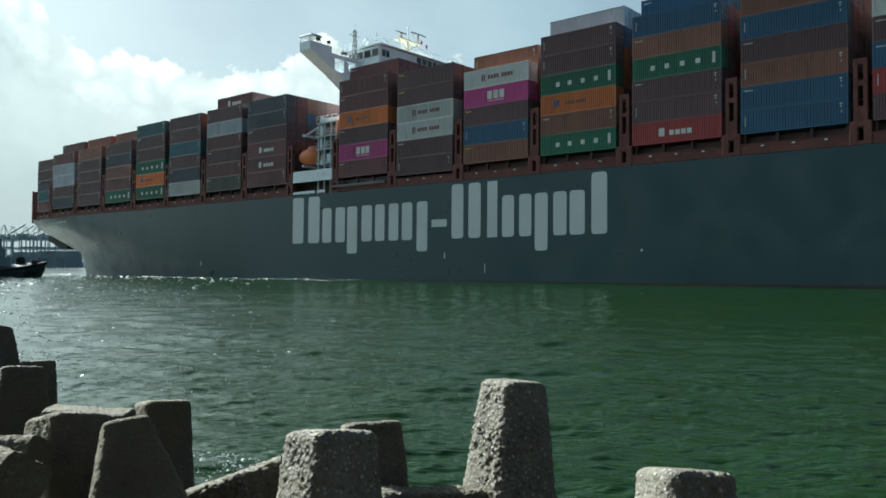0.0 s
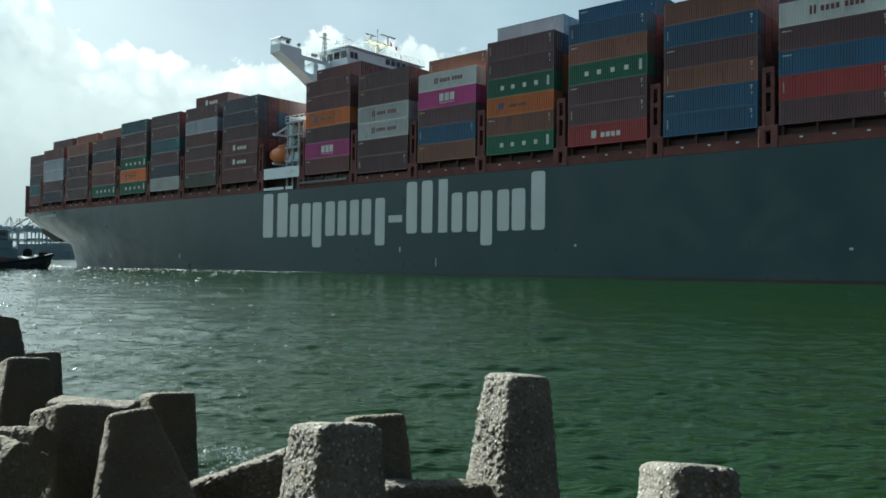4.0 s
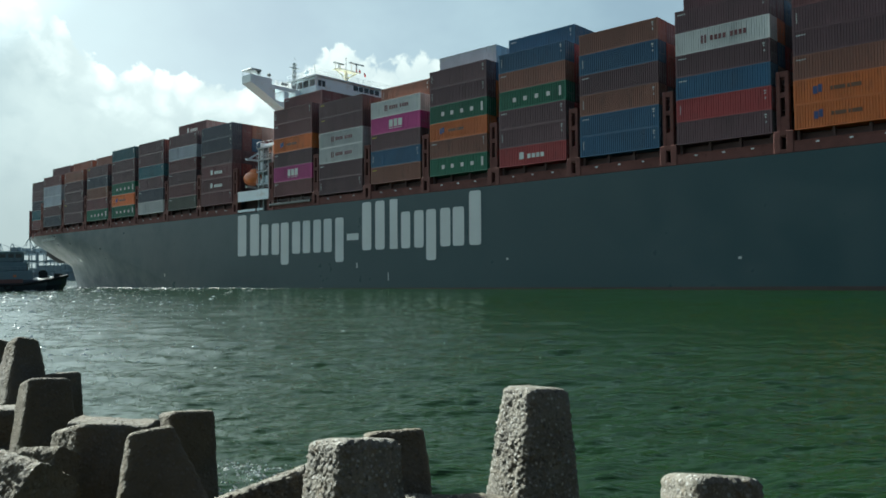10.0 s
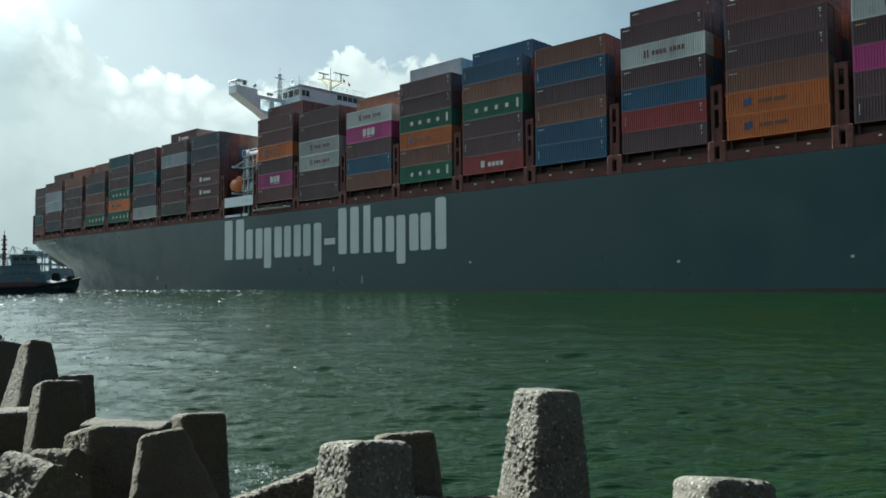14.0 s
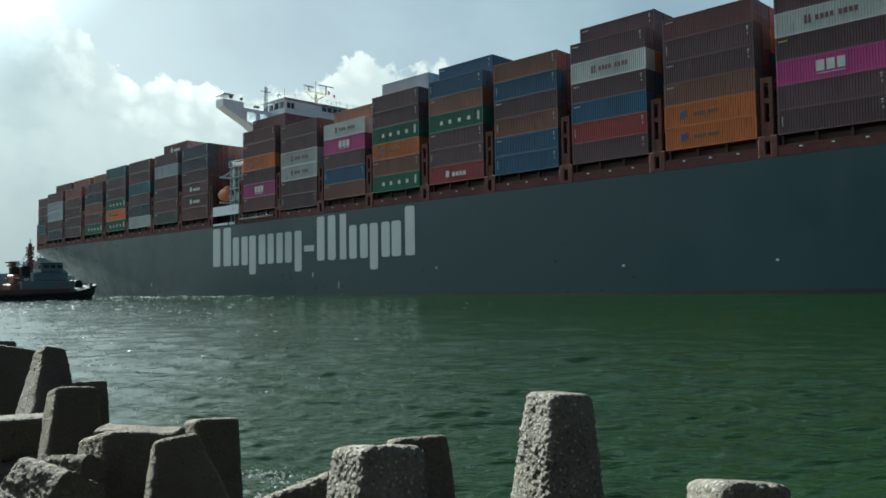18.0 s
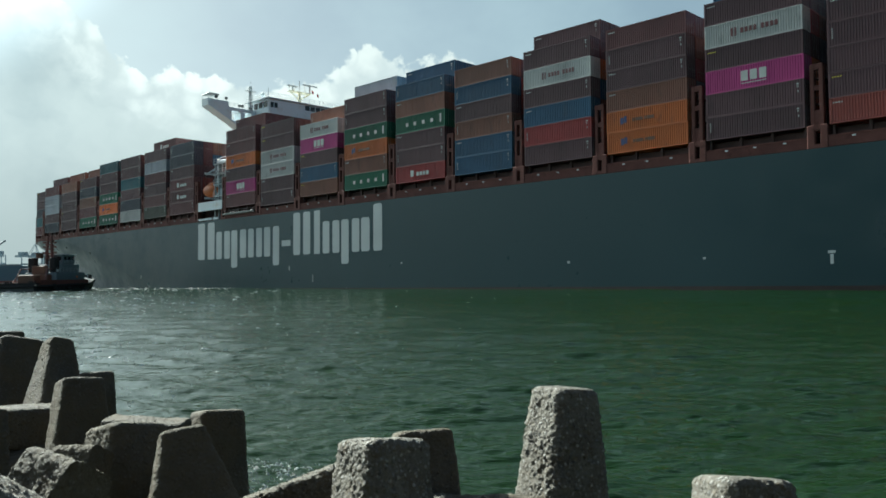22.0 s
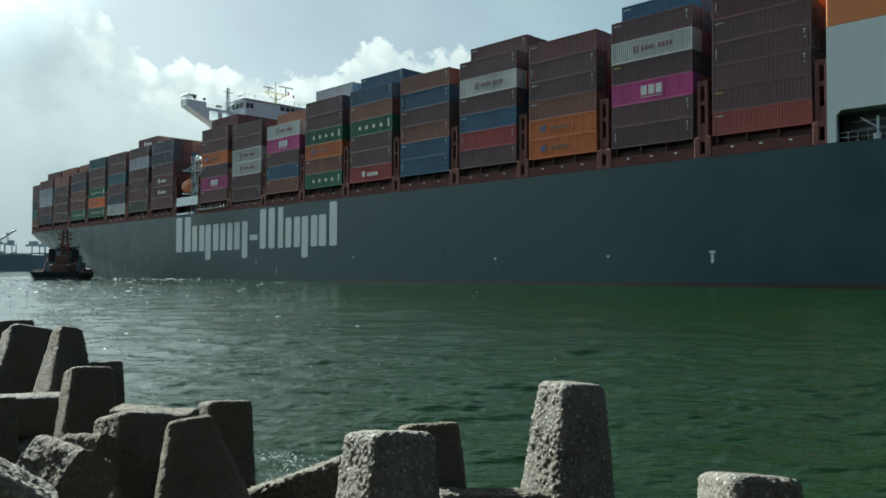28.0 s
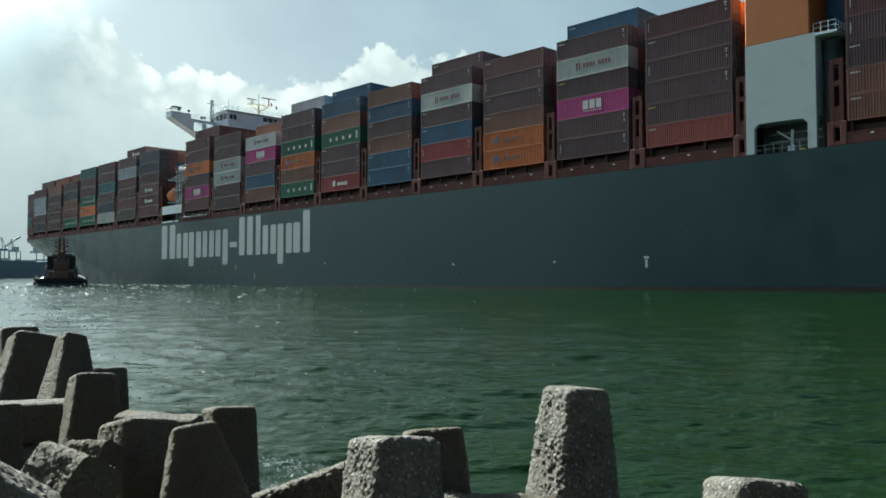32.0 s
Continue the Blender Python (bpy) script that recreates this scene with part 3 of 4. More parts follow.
# ---- lashing bridges, hatch coamings ----
def lashing():
    lefts = [s[0] for s in STACKS]
    gaps = [(a + 12.25, b - 0.05) for a, b in zip(lefts, lefts[1:])]
    for a, b in gaps:
        base_z = stack_base(a)
        if b - a > 6:
            spots = ((a, a + 2.1), (b - 2.1, b))
        else:
            spots = ((a, b),)
        for p, q in spots:
            mid = (p + q) / 2
            bm = bmesh.new()        # tower with long slots: two uprights and cross ties
            for x in (mid - 0.74, mid + 0.28):
                box(bm, x, x + 0.46, 0.1, 0.75, DECK_Z, base_z + 7.2, bevel=0.04)
            for z, h in ((base_z - 0.6, 2.4), (base_z + 4.1, 0.6), (base_z + 6.5, 0.7)):
                box(bm, mid - 0.72, mid + 0.72, 0.14, 0.7, z, z + h)
            part("lashing_post", bm, OXIDE, ship, "red-oxide lashing bridge post with slots")
            bm = bmesh.new()        # broad foot plate with an upright slot
            w = min(2.3, q - p - 0.04)
            for x in (mid - w / 2, mid + 0.34):
                box(bm, x, x + w / 2 - 0.34, 0.02, 0.9, DECK_Z + 0.02, base_z + 0.1, bevel=0.05)
            box(bm, mid - 0.36, mid + 0.36, 0.03, 0.88, DECK_Z + 0.02, DECK_Z + 0.5)
            box(bm, mid - 0.36, mid + 0.36, 0.03, 0.88, base_z - 0.45, base_z + 0.09)
            part("lashing_foot", bm, OXIDE, ship)
            bm = bmesh.new()        # walkway across the ship
            for z in (base_z + 2.6, base_z + 5.6):
                box(bm, mid - 0.5, mid + 0.5, 0.7, BEAM - 0.7, z, z + 0.12)
            for k in range(1, 18):
                box(bm, mid - 0.14, mid + 0.14, k * 2.6, k * 2.6 + 0.2, DECK_Z, base_z + 6.9)
            part("lashing_walkway", bm, OXIDE_DARK, ship)
            boxes("walkway_rail", OXIDE, ship, *[(mid - 0.5, mid + 0.5, 0.12, 0.17, base_z + 5.7 + dz, base_z + 5.75 + dz) for dz in (0.5, 1.0)])
    for u, _, y0, _ in STACKS:
        base_z = stack_base(u)
        boxes("hatch_coaming", OXIDE_DARK, ship, (u + 0.1, u + 12.1, y0 + 1.6, BEAM - 1.6 - y0, DECK_Z, base_z - 0.25))
        boxes("coaming_beam", OXIDE, ship, (u - 0.2, u + 12.4, y0 + 0.12, y0 + 0.5, DECK_Z + 0.04, DECK_Z + 1.25), bevel=0.03)
        boxes("coaming_ledge", OXIDE, ship, (u - 0.2, u + 12.4, y0 + 0.06, y0 + 1.7, DECK_Z + 1.25, DECK_Z + 1.38))
        for k in range(4):
            boxes("pedestal", OXIDE_DARK, ship, (u + 0.1 + k * 3.9, u + 0.4 + k * 3.9, y0 + 0.7, y0 + 1.2, DECK_Z + 1.3, base_z - 0.02))
        for k in range(3):
            boxes("deck_lamp", WHITE, ship, (u + 2.4 + k * 3.6, u + 2.75 + k * 3.6, y0 + 0.02, y0 + 0.13, DECK_Z + 0.95, DECK_Z + 1.1))


lashing()


def rail(parent, a, b, z, step=1.5, mat=WHITE, h=1.1):
    a, b = Vector(a), Vector(b)
    n = max(1, round((b - a).length / step))
    bm = bmesh.new()
    for k in range(n + 1):
        p = a.lerp(b, k / n)
        tube(bm, (p.x, p.y, z), (p.x, p.y, z + h), 0.04, n=5)
    for dz in (h * 0.5, h):
        tube(bm, (a.x, a.y, z + dz), (b.x, b.y, z + dz), 0.035, n=5)
    part("handrail", bm, mat, parent)


def deckhouse():
    u0, u1 = -67.5, -57.0
    boxes("deckhouse_tower", WHITE, ship, (-66.5, u1, 11.2, BEAM - 11.2, DECK_Z, 41.5), bevel=0.08)
    for k in range(4):
        z = DECK_Z + 4.3 + k * 3.0
        boxes("deck_gallery", WHITE, ship, (-62.8, u1 + 0.6, 3.2, 7.0, z, z + 0.2))
        rail(ship, (u1 + 0.5, 3.3), (-62.8, 3.3), z + 0.2)
        bm = bmesh.new()
        zig = (-62.0, u1 - 0.5) if k % 2 else (u1 - 0.5, -62.0)
        tube(bm, (zig[0], 4.2, z), (zig[1], 4.2, z + 3.0), 0.14, n=6)
        tube(bm, (zig[0], 5.0, z), (zig[1], 5.0, z + 3.0), 0.14, n=6)
        for j in range(9):
            x = zig[0] + (zig[1] - zig[0]) * j / 9
            box(bm, x - 0.15, x + 0.15, 4.2, 5.0, z + 0.33 * j, z + 0.33 * j + 0.05)
        part("outside_stair", bm, WHITE, ship)
        for j in range(3):
            w = boxes("deckhouse_window", GLASS, ship, (u1 - 0.05, u1 + 0.03, 9 + j * 3.0, 9.8 + j * 3.0, z + 1.0, z + 1.8))
    # bridge deck across the whole beam: wings with a sloping underside and an open bay
    deck = 43.2
    for side in (0, 1):
        f = (lambda y: y) if side == 0 else (lambda y: BEAM - y)

        def span(a, b):
            return min(f(a), f(b)), max(f(a), f(b))
        fore, aft = -66.2, -63.1
        bm = bmesh.new()        # tip box, sloping gusset, and the frame round two openings
        prism(bm, [(f(a), h) for a, h in ((0.1, 43.3), (0.1, 44.9), (5.4, 44.8), (5.4, deck + 0.4), (6.3, deck + 0.4), (6.3, 40.15))], 0, fore, aft)
        prism(bm, [(f(a), h) for a, h in ((6.3, 40.15), (6.3, 40.5), (8.0, 40.2), (8.7, 40.5), (8.7, 42.6), (9.9, 42.6), (9.9, 41.0), (11.7, 41.0), (11.7, 37.2), (9.9, 38.0))], 0, fore, aft)
        part("bridge_wing", bm, WHITE, ship, "white bridge wing with a sloping gusset")
        boxes("wing_deck", WHITE, ship, (fore, aft, *span(6.25, 13.2), 42.75, deck + 0.35))
        boxes("wing_pillar", WHITE, ship, (fore, aft, *span(11.7, 13.0), 35, 42.8))
        bm = bmesh.new()
        for x, y in ((fore + 0.2, 0.2), (aft - 0.2, 0.2), (fore + 0.2, 2.7), (aft - 0.2, 2.7)):
            tube(bm, (x, f(y), 44.8), (x, f(y), 46.0), 0.06, n=6)
        prism(bm, [(f(0.0), 46.0), (f(0.3), 46.22), (f(2.6), 46.22), (f(2.9), 46.0), (f(2.9), 45.9), (f(0.0), 45.9)], 0, fore - 0.1, aft + 0.1)
        part("wing_canopy", bm, PALE_GREY, ship)
        rail(ship, (aft - 0.1, f(5.5)), (aft - 0.1, f(12.8)), deck + 0.35, mat=PALE_GREY)
        for y, z in ((2.3, 44.8), (5.0, 44.8), (8.6, deck + 0.3), (9.4, deck + 0.3)):
            bm = bmesh.new()
            tube(bm, (aft - 0.4, f(y), z), (aft - 0.4, f(y), z + 0.7), 0.06, n=5)
            box(bm, aft - 0.7, aft - 0.1, f(y) - 0.28, f(y) + 0.28, z + 0.5, z + 1.05, bevel=0.06)
            part("search_lamp", bm, GANGWAY, ship)
    boxes("wheelhouse", WHITE, ship, (-66.8, -57.5, 13, BEAM - 13, 41.5, 45.95), bevel=0.3)
    boxes("wheelhouse_roof", WHITE, ship, (-67.4, -57.0, 12.6, BEAM - 12.6, 45.95, 46.15))
    for k in range(4):
        x = -66.2 + k * 2.15
        boxes("wheelhouse_window", GLASS, ship, (x, x + 1.7, 12.95, 13.05, 43.9, 45.3))
    for y in (13.5, 14.6):
        boxes("wheelhouse_window", GLASS, ship, (-57.55, -57.45, y, y + 0.9, 43.8, 45.1))
    for k in range(5):
        boxes("wheelhouse_window", GLASS, ship, (-57.55, -57.45, 23.6 + k * 1.62, 24.95 + k * 1.62, 44.45, 45.6))
    rail(ship, (-57.2, 12.6), (-57.2, BEAM - 12.6), 46.2)
    rail(ship, (-67.2, 12.6), (-57.2, 12.6), 46.2)
    for y, z in ((14.5, 49.15), (17.5, 48.15), (31.0, 48.35), (33.5, 47.95)):
        bm = bmesh.new()
        tube(bm, (-60, y, 46.15), (-60, y, z), 0.05, n=5)
        part("roof_aerial", bm, STEEL, ship)
    bm = bmesh.new()
    bmesh.ops.create_uvsphere(bm, u_segments=12, v_segments=8, radius=0.55, matrix=pose(-64, 15.5, 48.15))
    tube(bm, (-64, 15.5, 46.15), (-64, 15.5, 49), 0.1, n=6)
    part("satellite_dome", bm, WHITE, ship, smooth=True)
    # signal mast and radar mast
    bm = bmesh.new()
    for dx, dy in ((-0.4, -0.4), (0.4, -0.4), (0, 0.45)):
        tube(bm, (-63 + dx, 11.4 + dy, deck), (-63 + dx * 0.5, 11.4 + dy * 0.5, 49.35), 0.12, n=6)
    for z in np.arange(43.5, 49.35, 0.9):
        box(bm, -63.4, -62.6, 11.0, 11.8, z, z + 0.1)
    box(bm, -63.1, -62.9, 10.0, 12.8, 48.15, 48.3)
    tube(bm, (-63, 11.4, 50), (-63, 11.4, 50.55), 0.05, n=5)
    part("signal_mast", bm, PALE_GREY, ship)
    bm = bmesh.new()
    tube(bm, (-60.5, 24, 45.95), (-60.5, 24, 49.35), 0.55, 0.3, n=10)
    for s in (-1, 1):
        tube(bm, (-60.5, 24, 47.55), (-60.5, 24 + s * 3.0, 49.35), 0.16, n=6)
    box(bm, -61.5, -59.5, 20.8, 27.2, 49.35, 49.5)
    for y in (20.9, 22.4, 25.6, 27.1):
        tube(bm, (-60.5, y, 49.45), (-60.5, y, 51.15), 0.06, n=5)
    part("radar_mast", bm, CREAM, ship, "cream radar mast with platforms")
    bm = bmesh.new()
    tube(bm, (-60.5, 24, 49.35), (-60.5, 24, 52.55), 0.09, n=6)
    part("pole_mast", bm, STEEL, ship)
    boxes("radar_scanner", STEEL, ship, (-60.7, -60.3, 25.0, 29.4, 51.55, 51.8), (-60.6, -60.4, 27.0, 27.3, 49.45, 51.55))
    boxes("radar_scanner", STEEL, ship, (-60.2, -59.9, 20.0, 23.0, 50.55, 50.8), (-60.1, -60.0, 21.4, 21.7, 49.45, 50.55))
    for y, z in ((27.4, 50.6), (29.0, 50.0)):
        bm = bmesh.new()
        prism(bm, [(y, z), (y + 0.6, z - 0.4), (y + 0.5, z - 1.1), (y + 0.05, z - 0.8)], 0, -60.0, -59.96)
        part("signal_flag", bm, RED_FLAG, ship, "small red signal flag")
    # open stair tower and machinery beside the boat
    for x in (-61.6, -59.9, -58.2, -56.8):
        boxes("tower_post", PALE_GREY, ship, (x, x + 0.3, 1.0, 1.3, DECK_Z, 29.2), (x, x + 0.3, 4.2, 4.5, DECK_Z, 29.2))
    for z in (21.4, 24.0, 26.4, 28.9):
        boxes("tower_platform", PALE_GREY, ship, (-62.0, -56.4, 0.9, 4.8, z, z + 0.28))
        rail(ship, (-62.0, 0.95), (-56.4, 0.95), z + 0.28)
    for z, s in ((21.6, 0), (24.2, 1), (26.6, 0)):
        bm = bmesh.new()
        ends = (-61.6, -57.0) if s else (-57.0, -61.6)
        tube(bm, (ends[0], 1.6, z), (ends[1], 1.6, z + 2.4), 0.16, n=6)
        tube(bm, (ends[0], 2.4, z), (ends[1], 2.4, z + 2.4), 0.16, n=6)
        part("tower_stair", bm, PALE_GREY, ship)
    boxes("winch_house", WHITE, ship, (-60.6, -57.6, 1.4, 3.8, 21.7, 23.3), bevel=0.1)
    boxes("provision_crane", WHITE, ship, (-62.3, -61.5, 2.0, 2.8, 21.6, 30.4), (-62.2, -56.6, 2.2, 2.6, 29.6, 30.1), bevel=0.05)
    # lifeboat and its davit on the port side
    bm = bmesh.new()
    bmesh.ops.create_uvsphere(bm, u_segments=20, v_segments=12, radius=1, matrix=pose(-64.6, 1.9, 23.2) @ Matrix.Diagonal((3.0, 1.5, 1.6, 1)))
    box(bm, -65.0, -62.8, 1.3, 2.6, 24.2, 25.1, bevel=0.2)
    part("lifeboat", bm, LIFE, ship, "enclosed orange lifeboat", smooth=True)
    bm = bmesh.new()
    for x in (-65.6, -60.3):
        for z in (21.2, 27.0):
            box(bm, x, x + 0.4, 0.6, 5.2, z, z + 0.4)
        box(bm, x, x + 0.4, 4.4, 5.0, DECK_Z, 27.0)
        tube(bm, (x + 0.2, 0.9, 27.0), (x + 0.2, 4.8, 29.6), 0.2, n=6)
    part("boat_davit", bm, WHITE, ship)
    boxes("boat_deck_screen", WHITE, ship, (-67.4, -56.5, -0.02, 0.12, 18.2, 20.3), (-67.4, -56.5, 0.1, 6.8, 20.0, 20.2))
    for a, b in ((-67.4, -61.2), (-60.6, -58.4)):
        boxes("deck_rail_bar", WHITE, ship, (a, b, 0.05, 0.12, 16.0, 16.5))
    boxes("mooring_screen", OXIDE_DARK, ship, (-69, -56, 3.0, 6.9, DECK_Z, 19.6))
    boxes("gangway", GANGWAY, ship, (-56.0, -42.8, -0.25, 0.55, 16.6, 17.1), bevel=0.05)
    boxes("gangway_rail", GANGWAY, ship, (-56.0, -42.8, -0.25, -0.2, 17.5, 17.56), *[(-55.9 + k * 1.4, -55.84 + k * 1.4, -0.25, -0.2, 17.1, 17.5) for k in range(10)])


deckhouse()


def funnel_casing():
    u0, u1 = 90.9, 99.2
    bm = bmesh.new()
    prism(bm, [(u0, DECK_Z + 0.1), (u0, 29.0), (u1, 29.0), (u1, DECK_Z + 0.1), (98.2, DECK_Z + 0.1), (98.2, 18.8), (97.6, 19.4), (92.4, 19.4), (91.9, 18.9), (91.9, DECK_Z + 0.1)], 1, 0.0, 0.6)
    part("casing_side", bm, CASING, ship, "white engine casing side with an arched opening")
    boxes("casing_body", CASING, ship, (u0 + 0.1, u1 - 0.1, 4.5, BEAM - 4.5, DECK_Z, 29.0), (u0 + 0.1, u1 - 0.1, 0.6, 4.5, 19.6, 29.0))
    boxes("casing_inner_wall", GANGWAY, ship, (u0 + 0.2, u1 - 0.2, 4.2, 4.5, DECK_Z, 19.6))
    boxes("funnel_cladding", FUNNEL, ship, (u0, u1 - 0.6, 0.02, BEAM * 0.45, 29.0, 41.0), bevel=0.12)
    boxes("funnel_top", material("navy_funnel_paint", PAINT["blue"], rough=0.5), ship, (u1 - 0.5, u1 + 2.0, 5.0, BEAM * 0.4, 30.0, 41.0))
    bm = bmesh.new()
    tube(bm, (u1 + 1.1, 2.2, DECK_Z), (u1 + 1.1, 2.2, 28.2), 1.0, n=20)
    part("exhaust_duct", bm, material("dark_grey_duct", (0.05, 0.065, 0.075), rough=0.5), ship, smooth=True)
    boxes("casing_platform", WHITE, ship, (u1 - 0.3, u1 + 2.4, 0.0, 4.0, 28.6, 28.9))
    rail(ship, (u1 - 0.2, 0.1), (u1 + 2.3, 0.1), 28.9, step=0.8)
    rail(ship, (u1 + 2.3, 0.1), (u1 + 2.3, 4), 28.9, step=0.8)
    bm = bmesh.new()
    tube(bm, (95.6, 2.0, DECK_Z), (95.6, 2.0, 18.6), 0.18, n=8)
    tube(bm, (95.5, 2.0, 17.4), (93.8, 2.0, 18.6), 0.1, n=6)
    box(bm, 95.2, 96.0, 1.6, 2.4, DECK_Z, DECK_Z + 0.9)
    part("store_crane", bm, WHITE, ship)
    for x, w, h in ((92.3, 0.7, 1.5), (93.3, 0.5, 0.9), (94.3, 0.6, 1.2), (97.3, 0.5, 1.7)):
        boxes("deck_locker", OXIDE_DARK, ship, (x, x + w, 3.2, 4.0, DECK_Z, DECK_Z + h), bevel=0.05)
    for z in (17.6, 18.5):
        boxes("pipe_run", PALE_GREY, ship, (92.0, 98.2, 3.9, 4.05, z, z + 0.16))
    rail(ship, (92.0, 0.3), (98.2, 0.3), DECK_Z, step=1.0, mat=PALE_GREY)
    boxes("deck_winch", YELLOW, ship, (96.6, 97.4, 1.4, 2.4, DECK_Z, DECK_Z + 0.5), bevel=0.08)


funnel_casing()


def bow_gear():
    bm = bmesh.new()        # breakwater across the forecastle
    box(bm, -200.9, -200.3, 9.0, BEAM - 9.0, 16.2, 25.6)
    part("breakwater", bm, OXIDE_DARK, ship, "dark red-brown breakwater plate")
    bm = bmesh.new()
    prism(bm, [(-200.8, 8.9), (-196.8, 6.9), (-196.8, 7.3), (-200.8, 9.3)], 2, 16.0, 25.4)
    part("breakwater_wing", bm, OXIDE_DARK, ship)
    bm = bmesh.new()        # anchor at the stem: shank, crown and flukes
    prism(bm, [(-211.6, 12.9), (-209.2, 13.2), (-198.4, 9.4), (-198.5, 8.6), (-202.3, 8.7), (-211.5, 11.5)], 1, 18.4, 21.4)
    box(bm, -206.0, -201.0, 20.8, 23.2, 9.9, 10.9, bevel=0.2)
    part("anchor", bm, BLACK, ship, "dark stowed anchor")
    for u, y in ((-199.5, 11.2), (-195.5, 9.4), (-189.0, 6.6)):
        boxes("mooring_roller", PALE_GREY, ship, (u - 0.5, u + 0.5, y, y + 0.6, sheer(u) - 0.1, sheer(u) + 0.7), bevel=0.12)


bow_gear()


# ---- tug ----
def tugboat():
    tug = tagged(new("tugboat"), "dark harbour tug with pale blue wheelhouse and red mast, under way", "tugboat")
    bm = bmesh.new()
    prof = [(-15, 4.6), (-12, 5.3), (6, 5.3), (11, 4.2), (14, 2.0), (15.2, 0.0)]
    ring = [(x, y) for x, y in prof] + [(x, -y) for x, y in prof[::-1][1:]]
    lv = []
    for z, sc, bowup in ((-1.0, 0.88, 0), (0.2, 0.94, 0.0), (1.1, 0.99, 0.7), (1.75, 1.0, 2.3)):
        lv.append([bm.verts.new((x * (sc if x > 8 else 1), y * sc, z + bowup * max(0, (x - 2) / 13) ** 1.5)) for x, y in ring])
    for a, b in zip(lv, lv[1:]):
        for i in range(len(ring)):
            bm.faces.new((a[i], a[(i + 1) % len(ring)], b[(i + 1) % len(ring)], b[i]))
    bm.faces.new(lv[-1])
    bm.faces.new(lv[0][::-1])
    part("hull", bm, TUG_HULL, tug, "dark hull with raised bow")
    bm = bmesh.new()
    for i in range(len(ring)):
        a, b = lv_at(ring, i)
        tube(bm, a, b, 0.42, n=8)
    part("fender", bm, BLACK, tug, "black rubber fender round the hull")
    boxes("deck_line", TUG_RED, tug, (-14, 6, -5.42, -5.3, 1.9, 3.1), (-14, 6, 5.3, 5.42, 1.9, 3.1))
    boxes("lower_house", TUG_BLUE, tug, (-4.5, 8.0, -3.6, 3.6, 1.7, 5.2), bevel=0.15)
    boxes("upper_house", TUG_BLUE, tug, (-1.5, 6.8, -3.0, 3.0, 5.2, 7.4), bevel=0.15)
    wh = boxes("wheelhouse", TUG_BLUE, tug, (0.6, 6.0, -2.3, 2.3, 7.4, 10.0), bevel=0.25)
    for k in range(3):
        for s in (-1, 1):
            boxes("window", GLASS, wh, (1.2 + k * 1.6, 2.4 + k * 1.6, s * 2.3 - 0.03, s * 2.3 + 0.03, 8.5, 9.5))
    for s in range(3):
        boxes("window", GLASS, wh, (0.56, 0.64, -1.9 + s * 1.35, -0.8 + s * 1.35, 8.5, 9.5))
    boxes("roof", WHITE, tug, (0.2, 6.4, -2.6, 2.6, 10.0, 10.2))
    for s in (-1, 1):
        bm = bmesh.new()
        box(bm, -4.2, -2.2, s * 2.4 - 0.7, s * 2.4 + 0.7, 5.2, 9.2, bevel=0.2)
        part("funnel", bm, BLACK, tug, "black exhaust funnel")
    bm = bmesh.new()
    for s in (-1, 1):
        tube(bm, (-0.9, s * 0.8, 5.2), (-0.7, s * 0.35, 15.2), 0.4, 0.26, n=6)
    for z in (9, 10.2, 11.4, 12.6, 13.8):
        box(bm, -1.3, -0.2, -0.8, 0.8, z, z + 0.35)
    for z in (10.4, 12.0, 13.2):
        for s in (-1, 1):
            box(bm, -0.9, -0.5, s * 1.2 - 0.3, s * 1.2 + 0.3, z, z + 0.45)
    box(bm, -0.8, -0.6, -2.0, 2.0, 14.1, 14.3)
    tube(bm, (-0.7, 0, 15), (-0.7, 0, 16.4), 0.08, n=5)
    part("mast", bm, TUG_RED, tug, "red lattice mast")
    bm = bmesh.new()
    for y in (-1.6, 0.3):
        tube(bm, (10.0, y, 4.4), (10.0, y + 1.3, 4.4), 1.0, n=14)
    box(bm, 9.0, 11.0, -1.9, 1.9, 2.6, 3.8)
    part("foredeck_winch", bm, BLACK, tug, "dark foredeck winch drums")
    bm = bmesh.new()
    for k in range(9):
        a = -1.2 + 0.3 * k
        tube(bm, (13.6 - abs(a) * 0.9, a * 2.1, 3.3), (13.8 - abs(a) * 0.9, a * 2.1, 4.4), 0.36, n=8)
    part("bow_fender", bm, BLACK, tug, "black rubber bow fender")
    for x, y in ((12.0, 2.2), (12.0, -2.2), (7.9, 3.4), (7.9, -3.4)):
        bm = bmesh.new()
        tube(bm, (x, y, 2.6), (x, y, 4.7), 0.14, n=6)
        box(bm, x - 0.35, x + 0.35, y - 0.12, y + 0.12, 4.5, 4.75)
        part("bollard", bm, PALE_GREY, tug)
    boxes("life_ring", LIFE, tug, (4.0, 4.6, -3.72, -3.6, 3.6, 4.2), (4.0, 4.6, 3.6, 3.72, 3.6, 4.2), bevel=0.05)
    for y in (-3.5, 3.5):
        rail(tug, (-4.4, y), (7.9, y), 5.2, mat=PALE_GREY)
    rail(tug, (-1.4, -2.9), (6.7, -2.9), 7.4, mat=PALE_GREY)
    boxes("towing_winch", TUG_ORANGE, tug, (-10.5, -7.6, -1.8, 1.8, 1.7, 4.6), bevel=0.25)
    boxes("after_house", TUG_ORANGE, tug, (-6.6, -4.4, -2.6, 2.6, 1.7, 4.6), (-5.4, -4.0, -1.6, 1.6, 4.6, 7.0), bevel=0.25)
